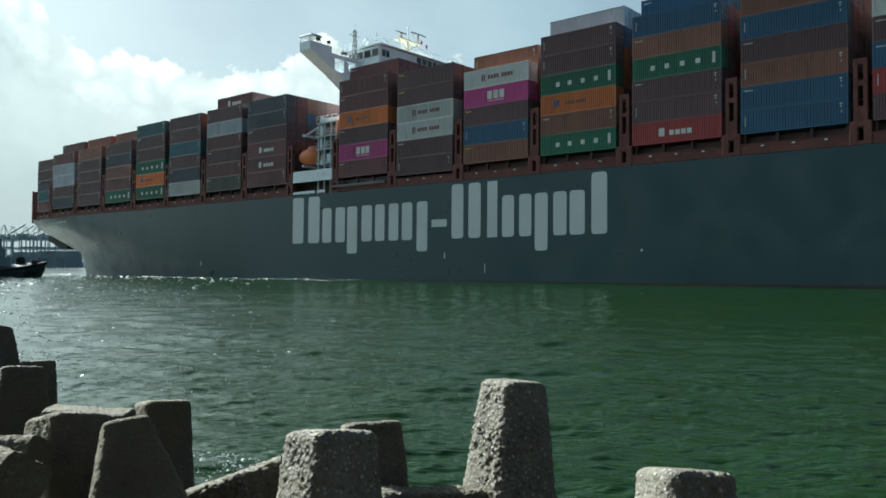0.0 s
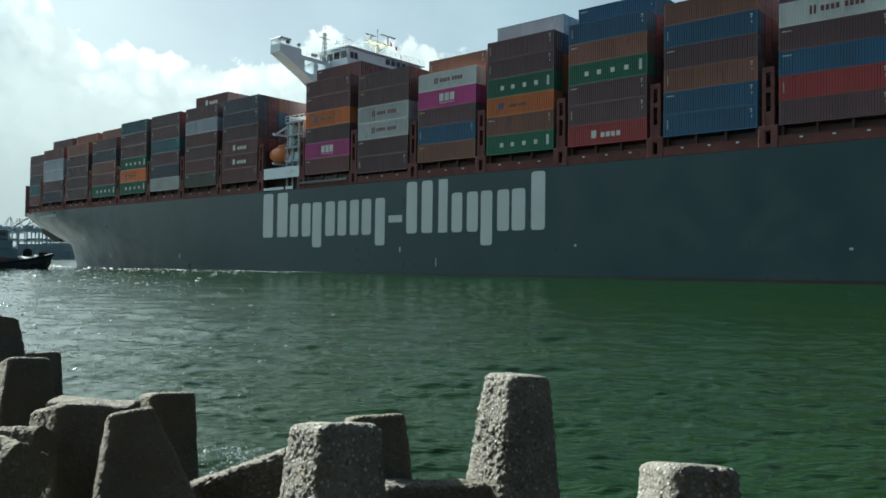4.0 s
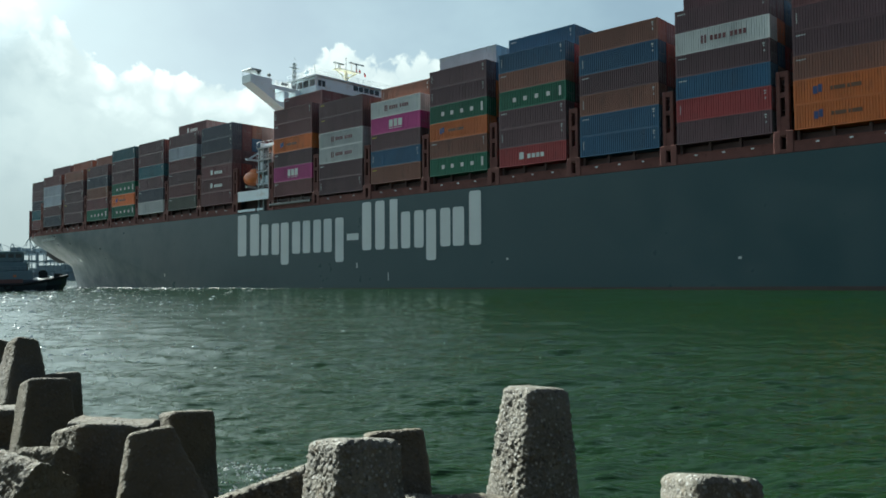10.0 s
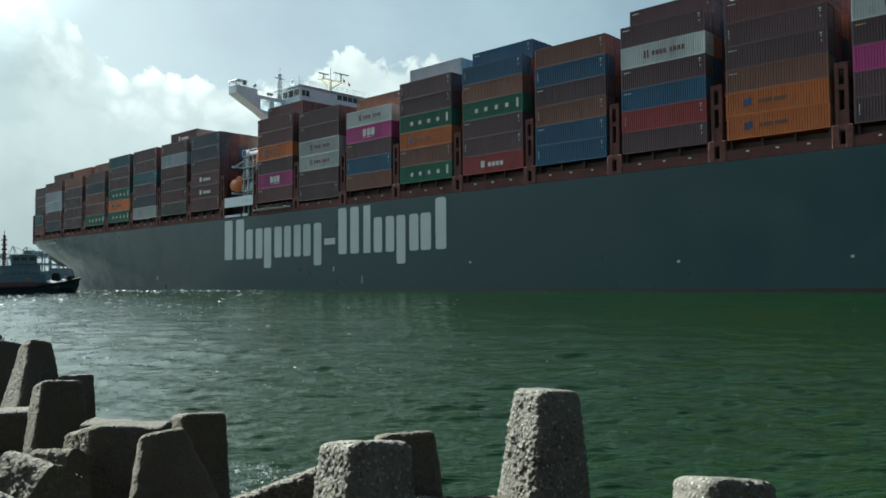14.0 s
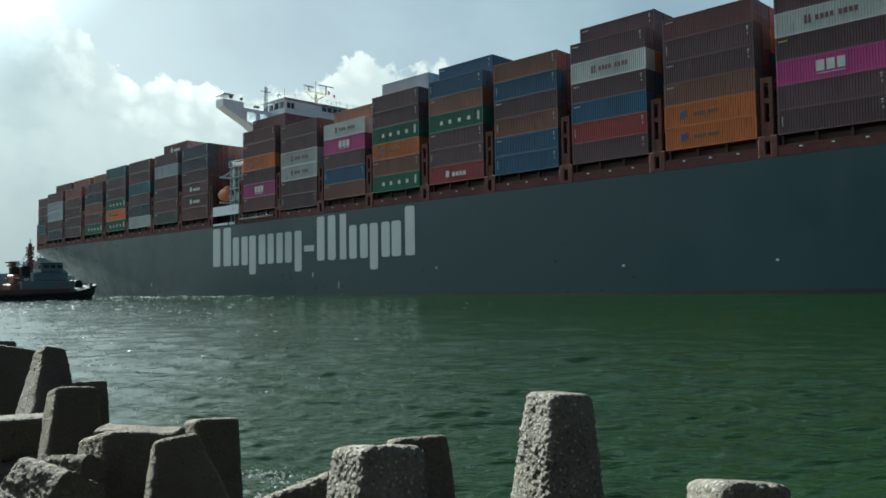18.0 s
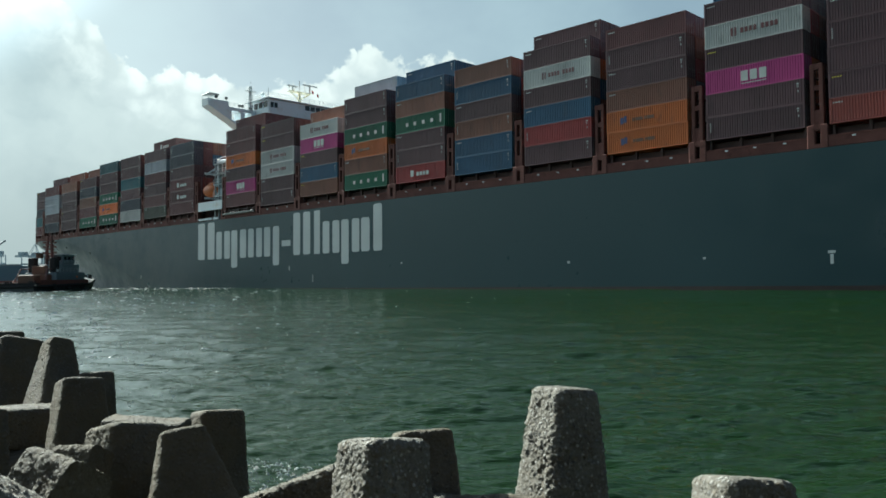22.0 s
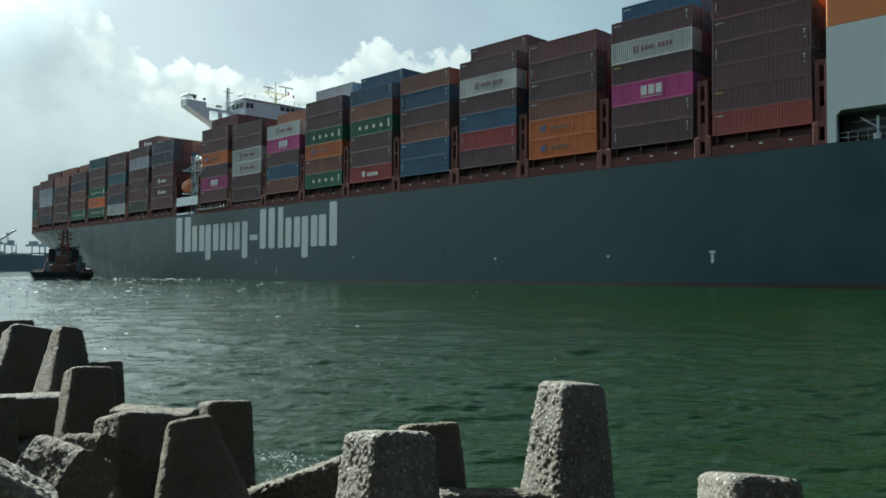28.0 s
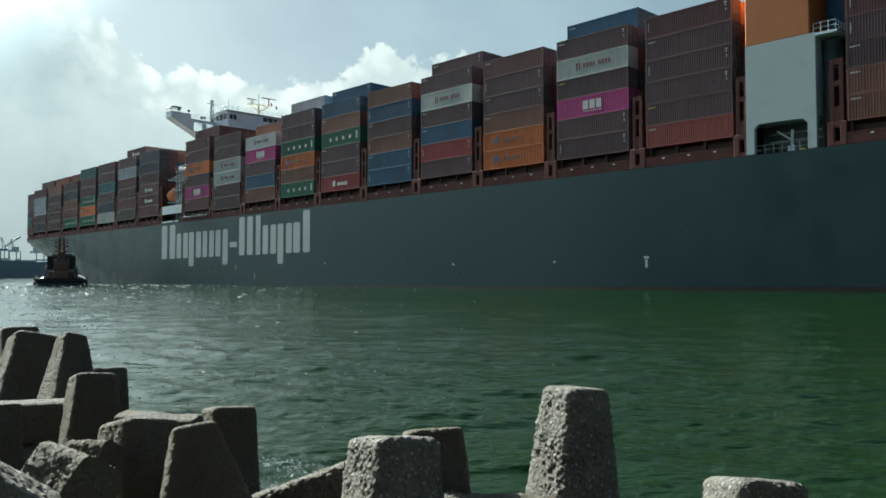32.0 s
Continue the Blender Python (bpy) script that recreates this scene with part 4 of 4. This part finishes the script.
    for y in (-3.6, 3.6):
        bm = bmesh.new()
        tube(bm, (-9.5, y, 1.7), (-7.0, y * 0.8, 6.2), 0.16, n=6)
        tube(bm, (-7.0, y * 0.8, 6.2), (-4.4, y * 0.7, 6.0), 0.13, n=6)
        part("tow_arch", bm, TUG_RED, tug)
    for x, z in ((-12.5, 1.75), (-11.4, 1.75), (-13.4, 1.75)):
        bm = bmesh.new()
        for y in (-2.6, 2.6):
            tube(bm, (x, y, z), (x, y, z + 1.1), 0.22, n=8)
        part("mooring_bitts", bm, BLACK, tug)
    boxes("fire_monitor", TUG_ORANGE, tug, (-5.4, -4.2, -0.5, 0.5, 9.0, 10.4), (-6.4, -4.2, -0.2, 0.2, 10.0, 10.3))
    boxes("life_raft", WHITE, tug, (-3.8, -2.6, -3.3, -2.6, 5.3, 6.0), bevel=0.2)
    boxes("bulwark", BLACK, tug, (-15.0, -5, 4.9, 5.1, 1.7, 2.4), (-15.0, -5, -5.1, -4.9, 1.7, 2.4), (-15.1, -14.9, -4.7, 4.7, 1.7, 2.4))
    boxes("bulwark_cap", WHITE, tug, (-12.0, -5, 4.85, 5.15, 2.4, 2.5), (-12.0, -5, -5.15, -4.85, 2.4, 2.5))
    for x, y in ((8.6, -4.3), (3.0, -5.5), (-3.0, -5.5), (-9, -5.5), (8.6, 4.3), (-3.0, 5.5), (-9, 5.5)):
        bm = bmesh.new()
        ringm = Matrix.Translation((x, y, 1.3)) @ pose(0, 0, 0, 90)
        loops = []
        for a in np.linspace(0, 2 * math.pi, 15)[:-1]:
            loops.append([bm.verts.new(ringm @ Vector(((0.62 + 0.24 * math.cos(b)) * math.cos(a), (0.62 + 0.24 * math.cos(b)) * math.sin(a), 0.24 * math.sin(b)))) for b in np.linspace(0, 2 * math.pi, 8)[:-1]])
        for i in range(14):
            for k in range(7):
                bm.faces.new((loops[i][k], loops[(i + 1) % 14][k], loops[(i + 1) % 14][(k + 1) % 7], loops[i][(k + 1) % 7]))
        part("tyre", bm, BLACK, tug)
    return tug


def lv_at(ring, i):
    def p(k):
        x, y = ring[k % len(ring)]
        return Vector((x, y, 1.45 + 2.3 * max(0, (x - 2) / 13) ** 1.5))
    return p(i), p(i + 1)


tug = tugboat()
tug.scale = (0.95, 1.1, 0.86)
TUG_ROWS = ((0, -194.1, 65.9, 68), (3, -194.2, 65.8, 68), (6, -193.7, 67.1, 68), (9, -194.2, 65.6, 68), (13, -194.3, 65.2, 68), (17, -195.7, 67.5, 86), (19, -198.0, 69.9, 104), (21, -201.3, 72.5, 121), (23, -207.1, 74.2, 134), (25, -212.7, 76.5, 145), (28, -219.9, 80.1, 152), (30, -223.7, 81.4, 155), (32, -228.0, 81.0, 159))


# ---- far shore ----
def far_point(az, dist):
    return Vector((-math.sin(radians(az)) * dist, math.cos(radians(az)) * dist, 0))


def far_shore():
    bm = bmesh.new()
    rng = random.Random(5)
    pts = []
    for k in range(60):
        az = 40 + k
        pts.append((far_point(az, 1500), rng.uniform(9, 14)))
    for (a, ha), (b, hb) in zip(pts, pts[1:]):
        back_a, back_b = a * 1.1, b * 1.1
        v = [bm.verts.new(c) for c in (a, b, b + Vector((0, 0, hb)), a + Vector((0, 0, ha)), back_b + Vector((0, 0, hb)), back_a + Vector((0, 0, ha)))]
        bm.faces.new((v[0], v[1], v[2], v[3])), bm.faces.new((v[3], v[2], v[4], v[5]))
    tagged(new("far_quay", mesh_of(bm, LAND, "far_quay")), "far quay with low sheds, haze put in its blue colour", "quay", kind="structure")
    for k in range(10):
        az = 66.0 + k * 1.15
        p = far_point(az, 1480)
        shed = tagged(new("far_shed"), "flat-roofed quay shed in the distance, haze put in its colour", "shed")
        shed.matrix_basis = Matrix.Translation(p) @ pose(0, 0, 0, 0, 0, az)
        w = rng.uniform(14, 26)
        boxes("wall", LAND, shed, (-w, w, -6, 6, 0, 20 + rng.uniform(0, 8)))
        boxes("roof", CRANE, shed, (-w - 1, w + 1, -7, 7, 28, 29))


def gantry_crane(boom_up):
    c = tagged(new("gantry_crane"), "ship-to-shore gantry crane on the far quay, haze in its blue-grey, " + ("boom raised" if boom_up else "boom lowered"), "crane", "cranes on the far quay")
    for x in (-9, 9):
        for y in (-14, 14):
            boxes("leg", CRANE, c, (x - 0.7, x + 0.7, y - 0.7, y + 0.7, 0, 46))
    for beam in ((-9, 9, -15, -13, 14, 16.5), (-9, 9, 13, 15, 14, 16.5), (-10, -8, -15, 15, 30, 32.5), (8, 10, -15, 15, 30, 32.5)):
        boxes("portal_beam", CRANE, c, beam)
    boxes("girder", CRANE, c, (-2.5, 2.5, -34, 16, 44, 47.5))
    bm = bmesh.new()
    if boom_up:
        tube(bm, (0, 12, 50), (0, 44, 66), 1.3, n=6)
        tube(bm, (0, 6, 64), (0, 36, 62.5), 0.3, n=5)
    else:
        tube(bm, (0, 15, 46), (0, 68, 46), 1.6, n=6)
        tube(bm, (0, 4, 66), (0, 58, 47), 0.35, n=5)
    part("boom", bm, CRANE, c)
    bm = bmesh.new()
    for x in (-4, 4):
        tube(bm, (x, 13, 46), (0, 7, 66), 0.6, n=6)
        tube(bm, (x, -6, 46), (0, 5, 66), 0.4, n=6)
    part("apex_frame", bm, CRANE, c)
    boxes("machine_house", CRANE, c, (-4, 4, -26, -12, 47.5, 53))
    return c


far_shore()
for az, dist, turn, kind in ((69.7, 1450, -62, True), (69.2, 1490, -62, True), (68.5, 1500, -62, True), (67.9, 1440, -62, True), (67.3, 1520, -60, True), (66.8, 1460, -64, True), (65.9, 1600, -60, False), (70.6, 1650, -60, False), (71.3, 1620, -60, False), (73.2, 1560, -120, False), (74.0, 1500, -60, True)):
    c = gantry_crane(kind)
    c.matrix_basis = Matrix.Translation(far_point(az, dist)) @ pose(0, 0, 0, 0, 0, turn)


# ---- armour units on the shore ----
def concrete(name, tone, algae):
    m = bpy.data.materials.new(name)
    m.use_nodes = True
    nt = m.node_tree
    N, L = nt.nodes.new, nt.links.new
    bsdf = nt.nodes["Principled BSDF"]
    tc = N("ShaderNodeTexCoord")

    def tex(kind, scale, detail=5, rough=0.6):
        n = N(kind)
        n.inputs["Scale"].default_value = scale
        if kind == "ShaderNodeTexNoise":
            n.inputs["Detail"].default_value, n.inputs["Roughness"].default_value = detail, rough
        L(tc.outputs["Object"], n.inputs["Vector"])
        return n.outputs[0]

    def mix(f, a, b):
        n = N("ShaderNodeMix")
        n.data_type = "RGBA"
        for i, v in ((0, f), (6, a), (7, b)):
            if isinstance(v, (int, float, tuple)):
                n.inputs[i].default_value = v
            else:
                L(v, n.inputs[i])
        return n.outputs[2]

    def ramp(v, lo, hi, a=0.0, b=1.0):
        n = N("ShaderNodeMapRange")
        L(v, n.inputs[0])
        for i, x in enumerate((lo, hi, a, b)):
            n.inputs[i + 1].default_value = x
        return n.outputs[0]

    info = N("ShaderNodeObjectInfo")
    col = mix(ramp(tex("ShaderNodeTexNoise", 2.2), 0.35, 0.65), (0.140 * tone, 0.128 * tone, 0.104 * tone, 1), (0.27 * tone, 0.250 * tone, 0.208 * tone, 1))
    col = mix(ramp(tex("ShaderNodeTexNoise", 7.0, 7, 0.75), 0.5, 0.66, 0, 0.85), col, (0.085, 0.064, 0.036, 1))
    stones = N("ShaderNodeTexVoronoi")       # exposed pebbles, each of its own grey
    stones.inputs["Scale"].default_value = 27.0
    L(tc.outputs["Object"], stones.inputs["Vector"])
    split = N("ShaderNodeSeparateColor")
    L(stones.outputs["Color"], split.inputs[0])
    pebble = mix(split.outputs[0], (0.13 * tone, 0.125 * tone, 0.11 * tone, 1), (0.72 * tone, 0.71 * tone, 0.67 * tone, 1))
    show = N("ShaderNodeMath")
    show.operation = "MULTIPLY"
    L(ramp(stones.outputs["Distance"], 0.46, 0.30, 0.0, 0.85 * (1 - 0.9 * algae)), show.inputs[0])
    L(ramp(split.outputs[1], 0.35, 0.5, 0.0, 1.0), show.inputs[1])
    col = mix(show.outputs[0], col, pebble)
    col = mix(ramp(tex("ShaderNodeTexNoise", 60.0, 3, 0.6), 0.56, 0.64, 0.0, 0.5), col, (0.40 * tone, 0.39 * tone, 0.36 * tone, 1))
    col = mix(ramp(tex("ShaderNodeTexNoise", 16.0, 4, 0.6), 0.42, 0.34, 0.0, 0.75), col, (0.042, 0.038, 0.030, 1))
    col = mix(ramp(tex("ShaderNodeTexNoise", 1.3, 3), 0.4, 0.6, algae * 0.35, algae), col, (0.080, 0.058, 0.026, 1))
    L(col, bsdf.inputs["Base Color"])
    bsdf.inputs["Roughness"].default_value = 0.85
    last = None
    for v, dist, st in ((ramp(stones.outputs["Distance"], 0.0, 0.5, 1.0, 0.0), 0.016, 0.9), (tex("ShaderNodeTexNoise", 14.0, 3, 0.6), 0.03, 0.8), (tex("ShaderNodeTexNoise", 70.0, 4, 0.7), 0.012, 1.0)):
        b = N("ShaderNodeBump")
        b.inputs["Distance"].default_value, b.inputs["Strength"].default_value = dist, st
        L(v, b.inputs["Height"])
        if last:
            L(last, b.inputs["Normal"])
        last = b.outputs[0]
    L(last, bsdf.inputs["Normal"])
    return m


CONCRETE = concrete("dry_pitted_concrete", 0.60, 0.12)
PALE_CONCRETE = concrete("pale_sandy_concrete", 0.80, 0.35)
SANDY_CONCRETE = concrete("sandy_worn_concrete", 0.44, 0.45)
# algae brown, its tone also lowered to put shade into the colour
SHADE_TONED_CONCRETE = concrete("shade_toned_algae_concrete", 0.32, 0.7)


def leg(bm, tip, root, r_tip, r_root, twist, rng, fine=True, skin=1.0):
    """A four-sided tapering leg with rounded arrises and a pitted skin."""
    tip, root = Vector(tip), Vector(root)
    d = (tip - root)
    length = d.length
    up = d.normalized()
    front = Vector((-root.x, -root.y, 0)).normalized()
    front = (front - up * front.dot(up)).normalized()
    m = Matrix.Translation(root) @ Matrix((front.cross(up), front, up)).transposed().to_4x4() @ Matrix.Rotation(radians(twist), 4, "Z")
    seg, rows = (32, 14) if not fine else (176, int(length / 0.0125)) if skin > 0.9 else (144, int(length / 0.016))
    rings = []
    head = 0.26 if skin > 0.9 else 0.22
    off = Vector((rng.uniform(0, 50), rng.uniform(0, 50), rng.uniform(0, 50)))
    heights = [length * k / rows for k in range(rows)] + [length - r_tip * b for b in (head, head * 0.62, head * 0.3, head * 0.12, 0.0)]
    for j, z in enumerate(sorted(heights)):
        t = z / length
        r = r_root + (r_tip - r_root) * t
        back = length - z
        shrink = 0.0
        if back < r_tip * head:
            shrink = r_tip * head - math.sqrt(max(0, (r_tip * head) ** 2 - (r_tip * head - back) ** 2))
        ring = []
        for k in range(seg):
            a = 2 * math.pi * k / seg
            ca, sa = math.cos(a), math.sin(a)
            p = 6.0 if skin > 0.9 else 6.5
            q = (abs(ca) ** p + abs(sa) ** p) ** (-1 / p)
            rr = (r - shrink) * q
            pt = Vector((rr * ca, rr * sa, z))
            n = noise.fractal((pt + off) * 3.2, 1.0, 2.0, 3) * 0.014
            if fine:
                rough = 0.55 + 0.9 * max(0.0, noise.noise((pt + off) * 2.1) + 0.25)
                n += skin * rough * (noise.noise((pt + off) * 11) * 0.008 + noise.noise((pt + off) * 26) * 0.008 + noise.noise((pt + off) * 58) * 0.005 + max(0.0, noise.noise((pt + off) * 34) - 0.1) * 0.034 - max(0.0, noise.noise((pt + off) * 19) - 0.28) * 0.035)
            pt += Vector((ca, sa, 0)) * n
            ring.append(bm.verts.new(m @ pt))
        rings.append(ring)
    for a, b in zip(rings, rings[1:]):
        for k in range(seg):
            f = bm.faces.new((a[k], a[(k + 1) % seg], b[(k + 1) % seg], b[k]))
            f.smooth = True
    bm.faces.new(rings[0][::-1])
    # bumpy cap: inner rings to the middle
    prev = rings[-1]
    for share in (0.75, 0.5, 0.25):
        ring = []
        for k in range(seg):
            a = 2 * math.pi * k / seg
            q = (abs(math.cos(a)) ** 5 + abs(math.sin(a)) ** 5) ** -0.2
            rr = r_tip * (1 - head) * share * q
            pt = Vector((rr * math.cos(a), rr * math.sin(a), length))
            pt.z += noise.noise((pt + off) * 9) * 0.012 + noise.noise((pt + off) * 30) * 0.008
            ring.append(bm.verts.new(m @ pt))
        for k in range(seg):
            f = bm.faces.new((prev[k], prev[(k + 1) % seg], ring[(k + 1) % seg], ring[k]))
            f.smooth = True
        prev = ring
    bm.faces.new(prev)


UNIT = dict(n=0)


def armour_unit(tip, low, r_tip, r_low, twist=20, mat=None, length=1.75, label=""):
    UNIT["n"] += 1
    rng = random.Random(UNIT["n"])
    tip, low = Vector(tip), Vector(low)
    d = low - tip
    slope = (r_low - r_tip) / d.length
    d.normalize()
    root = tip + d * length
    turned = abs(math.cos(radians(twist))) + abs(math.sin(radians(twist)))
    r_tip /= max(1.0, turned * 0.95)
    slope /= max(1.0, turned * 0.95)
    r_root = min(r_tip + slope * length, r_tip * (1.9 if mat else 5.0))
    label = "pale grey pitted concrete armour unit with square tapering legs" if mat else "concrete armour unit, square legs, algae-brown, shade put in colour, in water"
    unit = tagged(new("armour_unit"), label, "armour unit", "armour units on the shore")
    bm = bmesh.new()
    leg(bm, tip, root, r_tip, r_root, twist, rng, skin=1.0 if mat else 0.4)
    part("leg", bm, mat or SHADE_TONED_CONCRETE, unit)
    side = d.orthogonal().normalized()
    for k in range(3):      # the three legs that carry it
        ax = (Matrix.Rotation(radians(twist + 120 * k), 3, d) @ side) * 0.943 + d * 0.333
        bm = bmesh.new()
        leg(bm, root + ax * length, root, r_tip, r_root, 15 * k, rng, fine=False)
        part("leg", bm, mat or SHADE_TONED_CONCRETE, unit)


def armour_block(tip, low, r_tip, r_low, twist=10, label="fallen concrete armour leg lying among the others, shade put in colour", reach=0.9, mat=None):
    UNIT["n"] += 1
    rng = random.Random(UNIT["n"])
    tip, low = Vector(tip), Vector(low)
    root = low + (low - tip).normalized() * reach
    if mat:
        label = "worn sandy-grey concrete armour leg lying among the others"
    bm = bmesh.new()
    leg(bm, tip, root, r_tip, r_low, twist, rng, skin=0.88 if mat else 0.4)
    tagged(new("armour_block", mesh_of(bm, mat or SHADE_TONED_CONCRETE, "armour_block")), label, "armour block", "armour units on the shore")


armour_unit((-4.53, 6.10, 1.36), (-4.51, 5.99, 0.34), 0.295, 0.459, 36, CONCRETE)
armour_unit((-4.69, 4.05, 1.19), (-4.62, 3.98, 0.72), 0.342, 0.404, 30, CONCRETE)
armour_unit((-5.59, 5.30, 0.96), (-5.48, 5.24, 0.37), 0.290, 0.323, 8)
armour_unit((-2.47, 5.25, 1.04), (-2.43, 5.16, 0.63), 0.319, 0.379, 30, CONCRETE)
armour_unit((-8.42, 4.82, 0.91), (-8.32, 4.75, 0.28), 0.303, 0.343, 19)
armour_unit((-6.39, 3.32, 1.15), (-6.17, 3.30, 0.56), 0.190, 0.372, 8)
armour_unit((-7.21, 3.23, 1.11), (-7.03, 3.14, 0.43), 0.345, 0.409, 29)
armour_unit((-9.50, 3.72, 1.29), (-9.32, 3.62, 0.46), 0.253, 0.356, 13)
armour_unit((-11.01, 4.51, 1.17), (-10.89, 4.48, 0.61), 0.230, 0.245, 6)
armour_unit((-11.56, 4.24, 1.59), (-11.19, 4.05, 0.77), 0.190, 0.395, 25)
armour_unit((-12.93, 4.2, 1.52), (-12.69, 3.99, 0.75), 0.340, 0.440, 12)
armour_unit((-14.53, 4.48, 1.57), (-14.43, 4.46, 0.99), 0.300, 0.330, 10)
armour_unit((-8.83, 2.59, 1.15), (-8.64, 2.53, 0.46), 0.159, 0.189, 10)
armour_block((-6.26, 2.1, 1.0), (-5.9, 2.21, 0.93), 0.205, 0.225, 20, reach=0.12, mat=SANDY_CONCRETE)
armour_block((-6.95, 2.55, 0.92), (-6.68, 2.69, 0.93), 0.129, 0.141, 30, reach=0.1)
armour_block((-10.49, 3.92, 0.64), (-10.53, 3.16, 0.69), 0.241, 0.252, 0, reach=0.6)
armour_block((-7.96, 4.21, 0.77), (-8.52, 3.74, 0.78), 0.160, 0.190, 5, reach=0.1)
armour_block((-6.49, 3.95, 0.25), (-5.74, 4.34, 0.58), 0.173, 0.178, 10, reach=0.2, mat=SANDY_CONCRETE)
armour_block((-5.04, 4.86, 0.37), (-4.72, 5.44, 0.31), 0.155, 0.159, 5, reach=0.4, mat=SANDY_CONCRETE)
armour_block((-4.74, 1.60, 1.03), (-4.75, 1.22, 1.31), 0.169, 0.207, 10, reach=0.6, mat=PALE_CONCRETE)

def crest():
    # unseen ground under the camera, coloured dark so it throws back less light
    bm = bmesh.new()
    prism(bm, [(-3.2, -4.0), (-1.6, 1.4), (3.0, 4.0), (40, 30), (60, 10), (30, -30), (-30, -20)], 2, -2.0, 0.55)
    tagged(new("shore_crest", mesh_of(bm, SHADE_TONED_CONCRETE, "shore_crest")), "unseen concrete crest of the breakwater, coloured dark to cut bounce light", "breakwater", kind="structure")
    # added wall, never in view: keeps low skylight off the units' near faces
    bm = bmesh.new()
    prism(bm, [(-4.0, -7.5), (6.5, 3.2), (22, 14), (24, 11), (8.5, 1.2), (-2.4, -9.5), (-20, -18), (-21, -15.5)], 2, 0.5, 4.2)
    tagged(new("sea_wall", mesh_of(bm, SHADE_TONED_CONCRETE, "sea_wall")), "dark unseen wall behind the camera, added to block low skylight", "sea wall", kind="structure")


crest()


# ---- foam and painted sun glints ----
def foam_glint_material():
    # one white surface for real foam and for the painted sun glints
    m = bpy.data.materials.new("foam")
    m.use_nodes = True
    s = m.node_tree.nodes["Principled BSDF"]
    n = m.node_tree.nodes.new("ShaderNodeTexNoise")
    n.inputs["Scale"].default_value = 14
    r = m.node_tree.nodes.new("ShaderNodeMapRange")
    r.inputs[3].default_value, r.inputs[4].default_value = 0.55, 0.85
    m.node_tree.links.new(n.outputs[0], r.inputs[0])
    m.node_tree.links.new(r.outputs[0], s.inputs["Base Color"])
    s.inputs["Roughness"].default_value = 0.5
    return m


FOAM_GLINT = foam_glint_material()


def flecks(name, label, spots, seed, tall=0.25, crosswise=False):
    """Many small irregular white pads, foam and painted glints, lying on the water, drawn out along the wave crests, as
    one object.
    """
    rng = random.Random(seed)
    bm = bmesh.new()
    for x, y, z, size in spots(rng):
        n = rng.randint(5, 8)
        a0 = rng.uniform(0, 6.28)
        cx, cy = (x / math.hypot(x, y), y / math.hypot(x, y)) if crosswise else (0.0, 1.0)
        mid = bm.verts.new((x, y, z + 0.02 + size * tall))
        ring = []
        for k in range(n):
            a = a0 + 6.283 * k / n
            rr = size * rng.uniform(0.4, 1.0)
            p, q = rr * math.cos(a) * 3.6, rr * math.sin(a)
            ring.append(bm.verts.new((x + p * cy + q * cx, y - p * cx + q * cy, z)))
        for k in range(n):
            bm.faces.new((mid, ring[k], ring[(k + 1) % n]))
    return tagged(new(name, mesh_of(bm, FOAM_GLINT, name)), label, "foam", kind="stuff")


def bow_spots(rng):
    for k in range(400):
        s = rng.random() ** 1.2
        u = -196 + s * 150
        if u < -89:
            share = max(0.0, (-89 - u) / 108.3)
            y = 24 * (0.46 * share ** 1.15 + 0.54 * share ** 6)
        else:
            y = 0.0
        off = 1.0 + rng.expovariate(0.10) * (1.2 if u < -130 else 0.7)
        yield u + rng.uniform(-1, 1), y - off, -0.0028 * u - 0.017 * (off - y) + 0.02, rng.uniform(0.025, 0.12) * (1.25 - 0.6 * s)


def shore_spots(rng):
    for cx, cy, sx, n in ((-8.1, 5.3, 0.5, 60), (-7.2, 5.1, 0.45, 50), (-9.9, 3.1, 0.5, 30), (-6.6, 4.9, 0.5, 40), (-8.85, 5.85, 0.3, 60), (-8.5, 5.75, 0.35, 35), (-12.0, 3.95, 0.3, 30), (-8.9, 6.0, 0.7, 25)):
        for k in range(n):
            yield cx + rng.gauss(0, sx), cy + rng.gauss(0, sx * 0.5), 0.01, rng.uniform(0.003, 0.012)


# these white pads also stand in for sun glints off the bow wave
bow_foam = flecks("bow_foam", "white foam flecks and painted sun glints along the ship's waterline", bow_spots, 3, tall=0.35)
aboard(bow_foam, Matrix())
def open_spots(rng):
    """Pads painting sun glints on open water towards the sun, thinning away from it."""
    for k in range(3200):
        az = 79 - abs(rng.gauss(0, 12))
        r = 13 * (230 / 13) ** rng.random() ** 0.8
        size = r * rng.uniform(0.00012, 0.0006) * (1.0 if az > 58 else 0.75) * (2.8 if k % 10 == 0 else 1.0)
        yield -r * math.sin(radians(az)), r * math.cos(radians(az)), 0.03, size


water_flecks = flecks("water_flecks", "scattered white pads painting sun glints on the choppy water", open_spots, 8, tall=0.6, crosswise=True)
flecks("shore_foam", "white foam flecks among the armour units", shore_spots, 4, crosswise=True)


# ---- what moves ----
def motions():
    rows = [(t, ship_pose(x, y, a)) for t, x, y, a in SHIP_ROWS]
    for thing, m in MOVED:
        walk(thing, [(t, p @ m) for t, p in rows])
    walk(tug, [(t, pose(x, y, -0.2, 0, 0, a)) for t, x, y, a in TUG_ROWS])
    for sheet in (water, water_flecks):
        walk(sheet, [(t, pose(0.02 * t, -0.08 * t, 0)) for t in (0, 8, 16, 24, 32)])


motions()
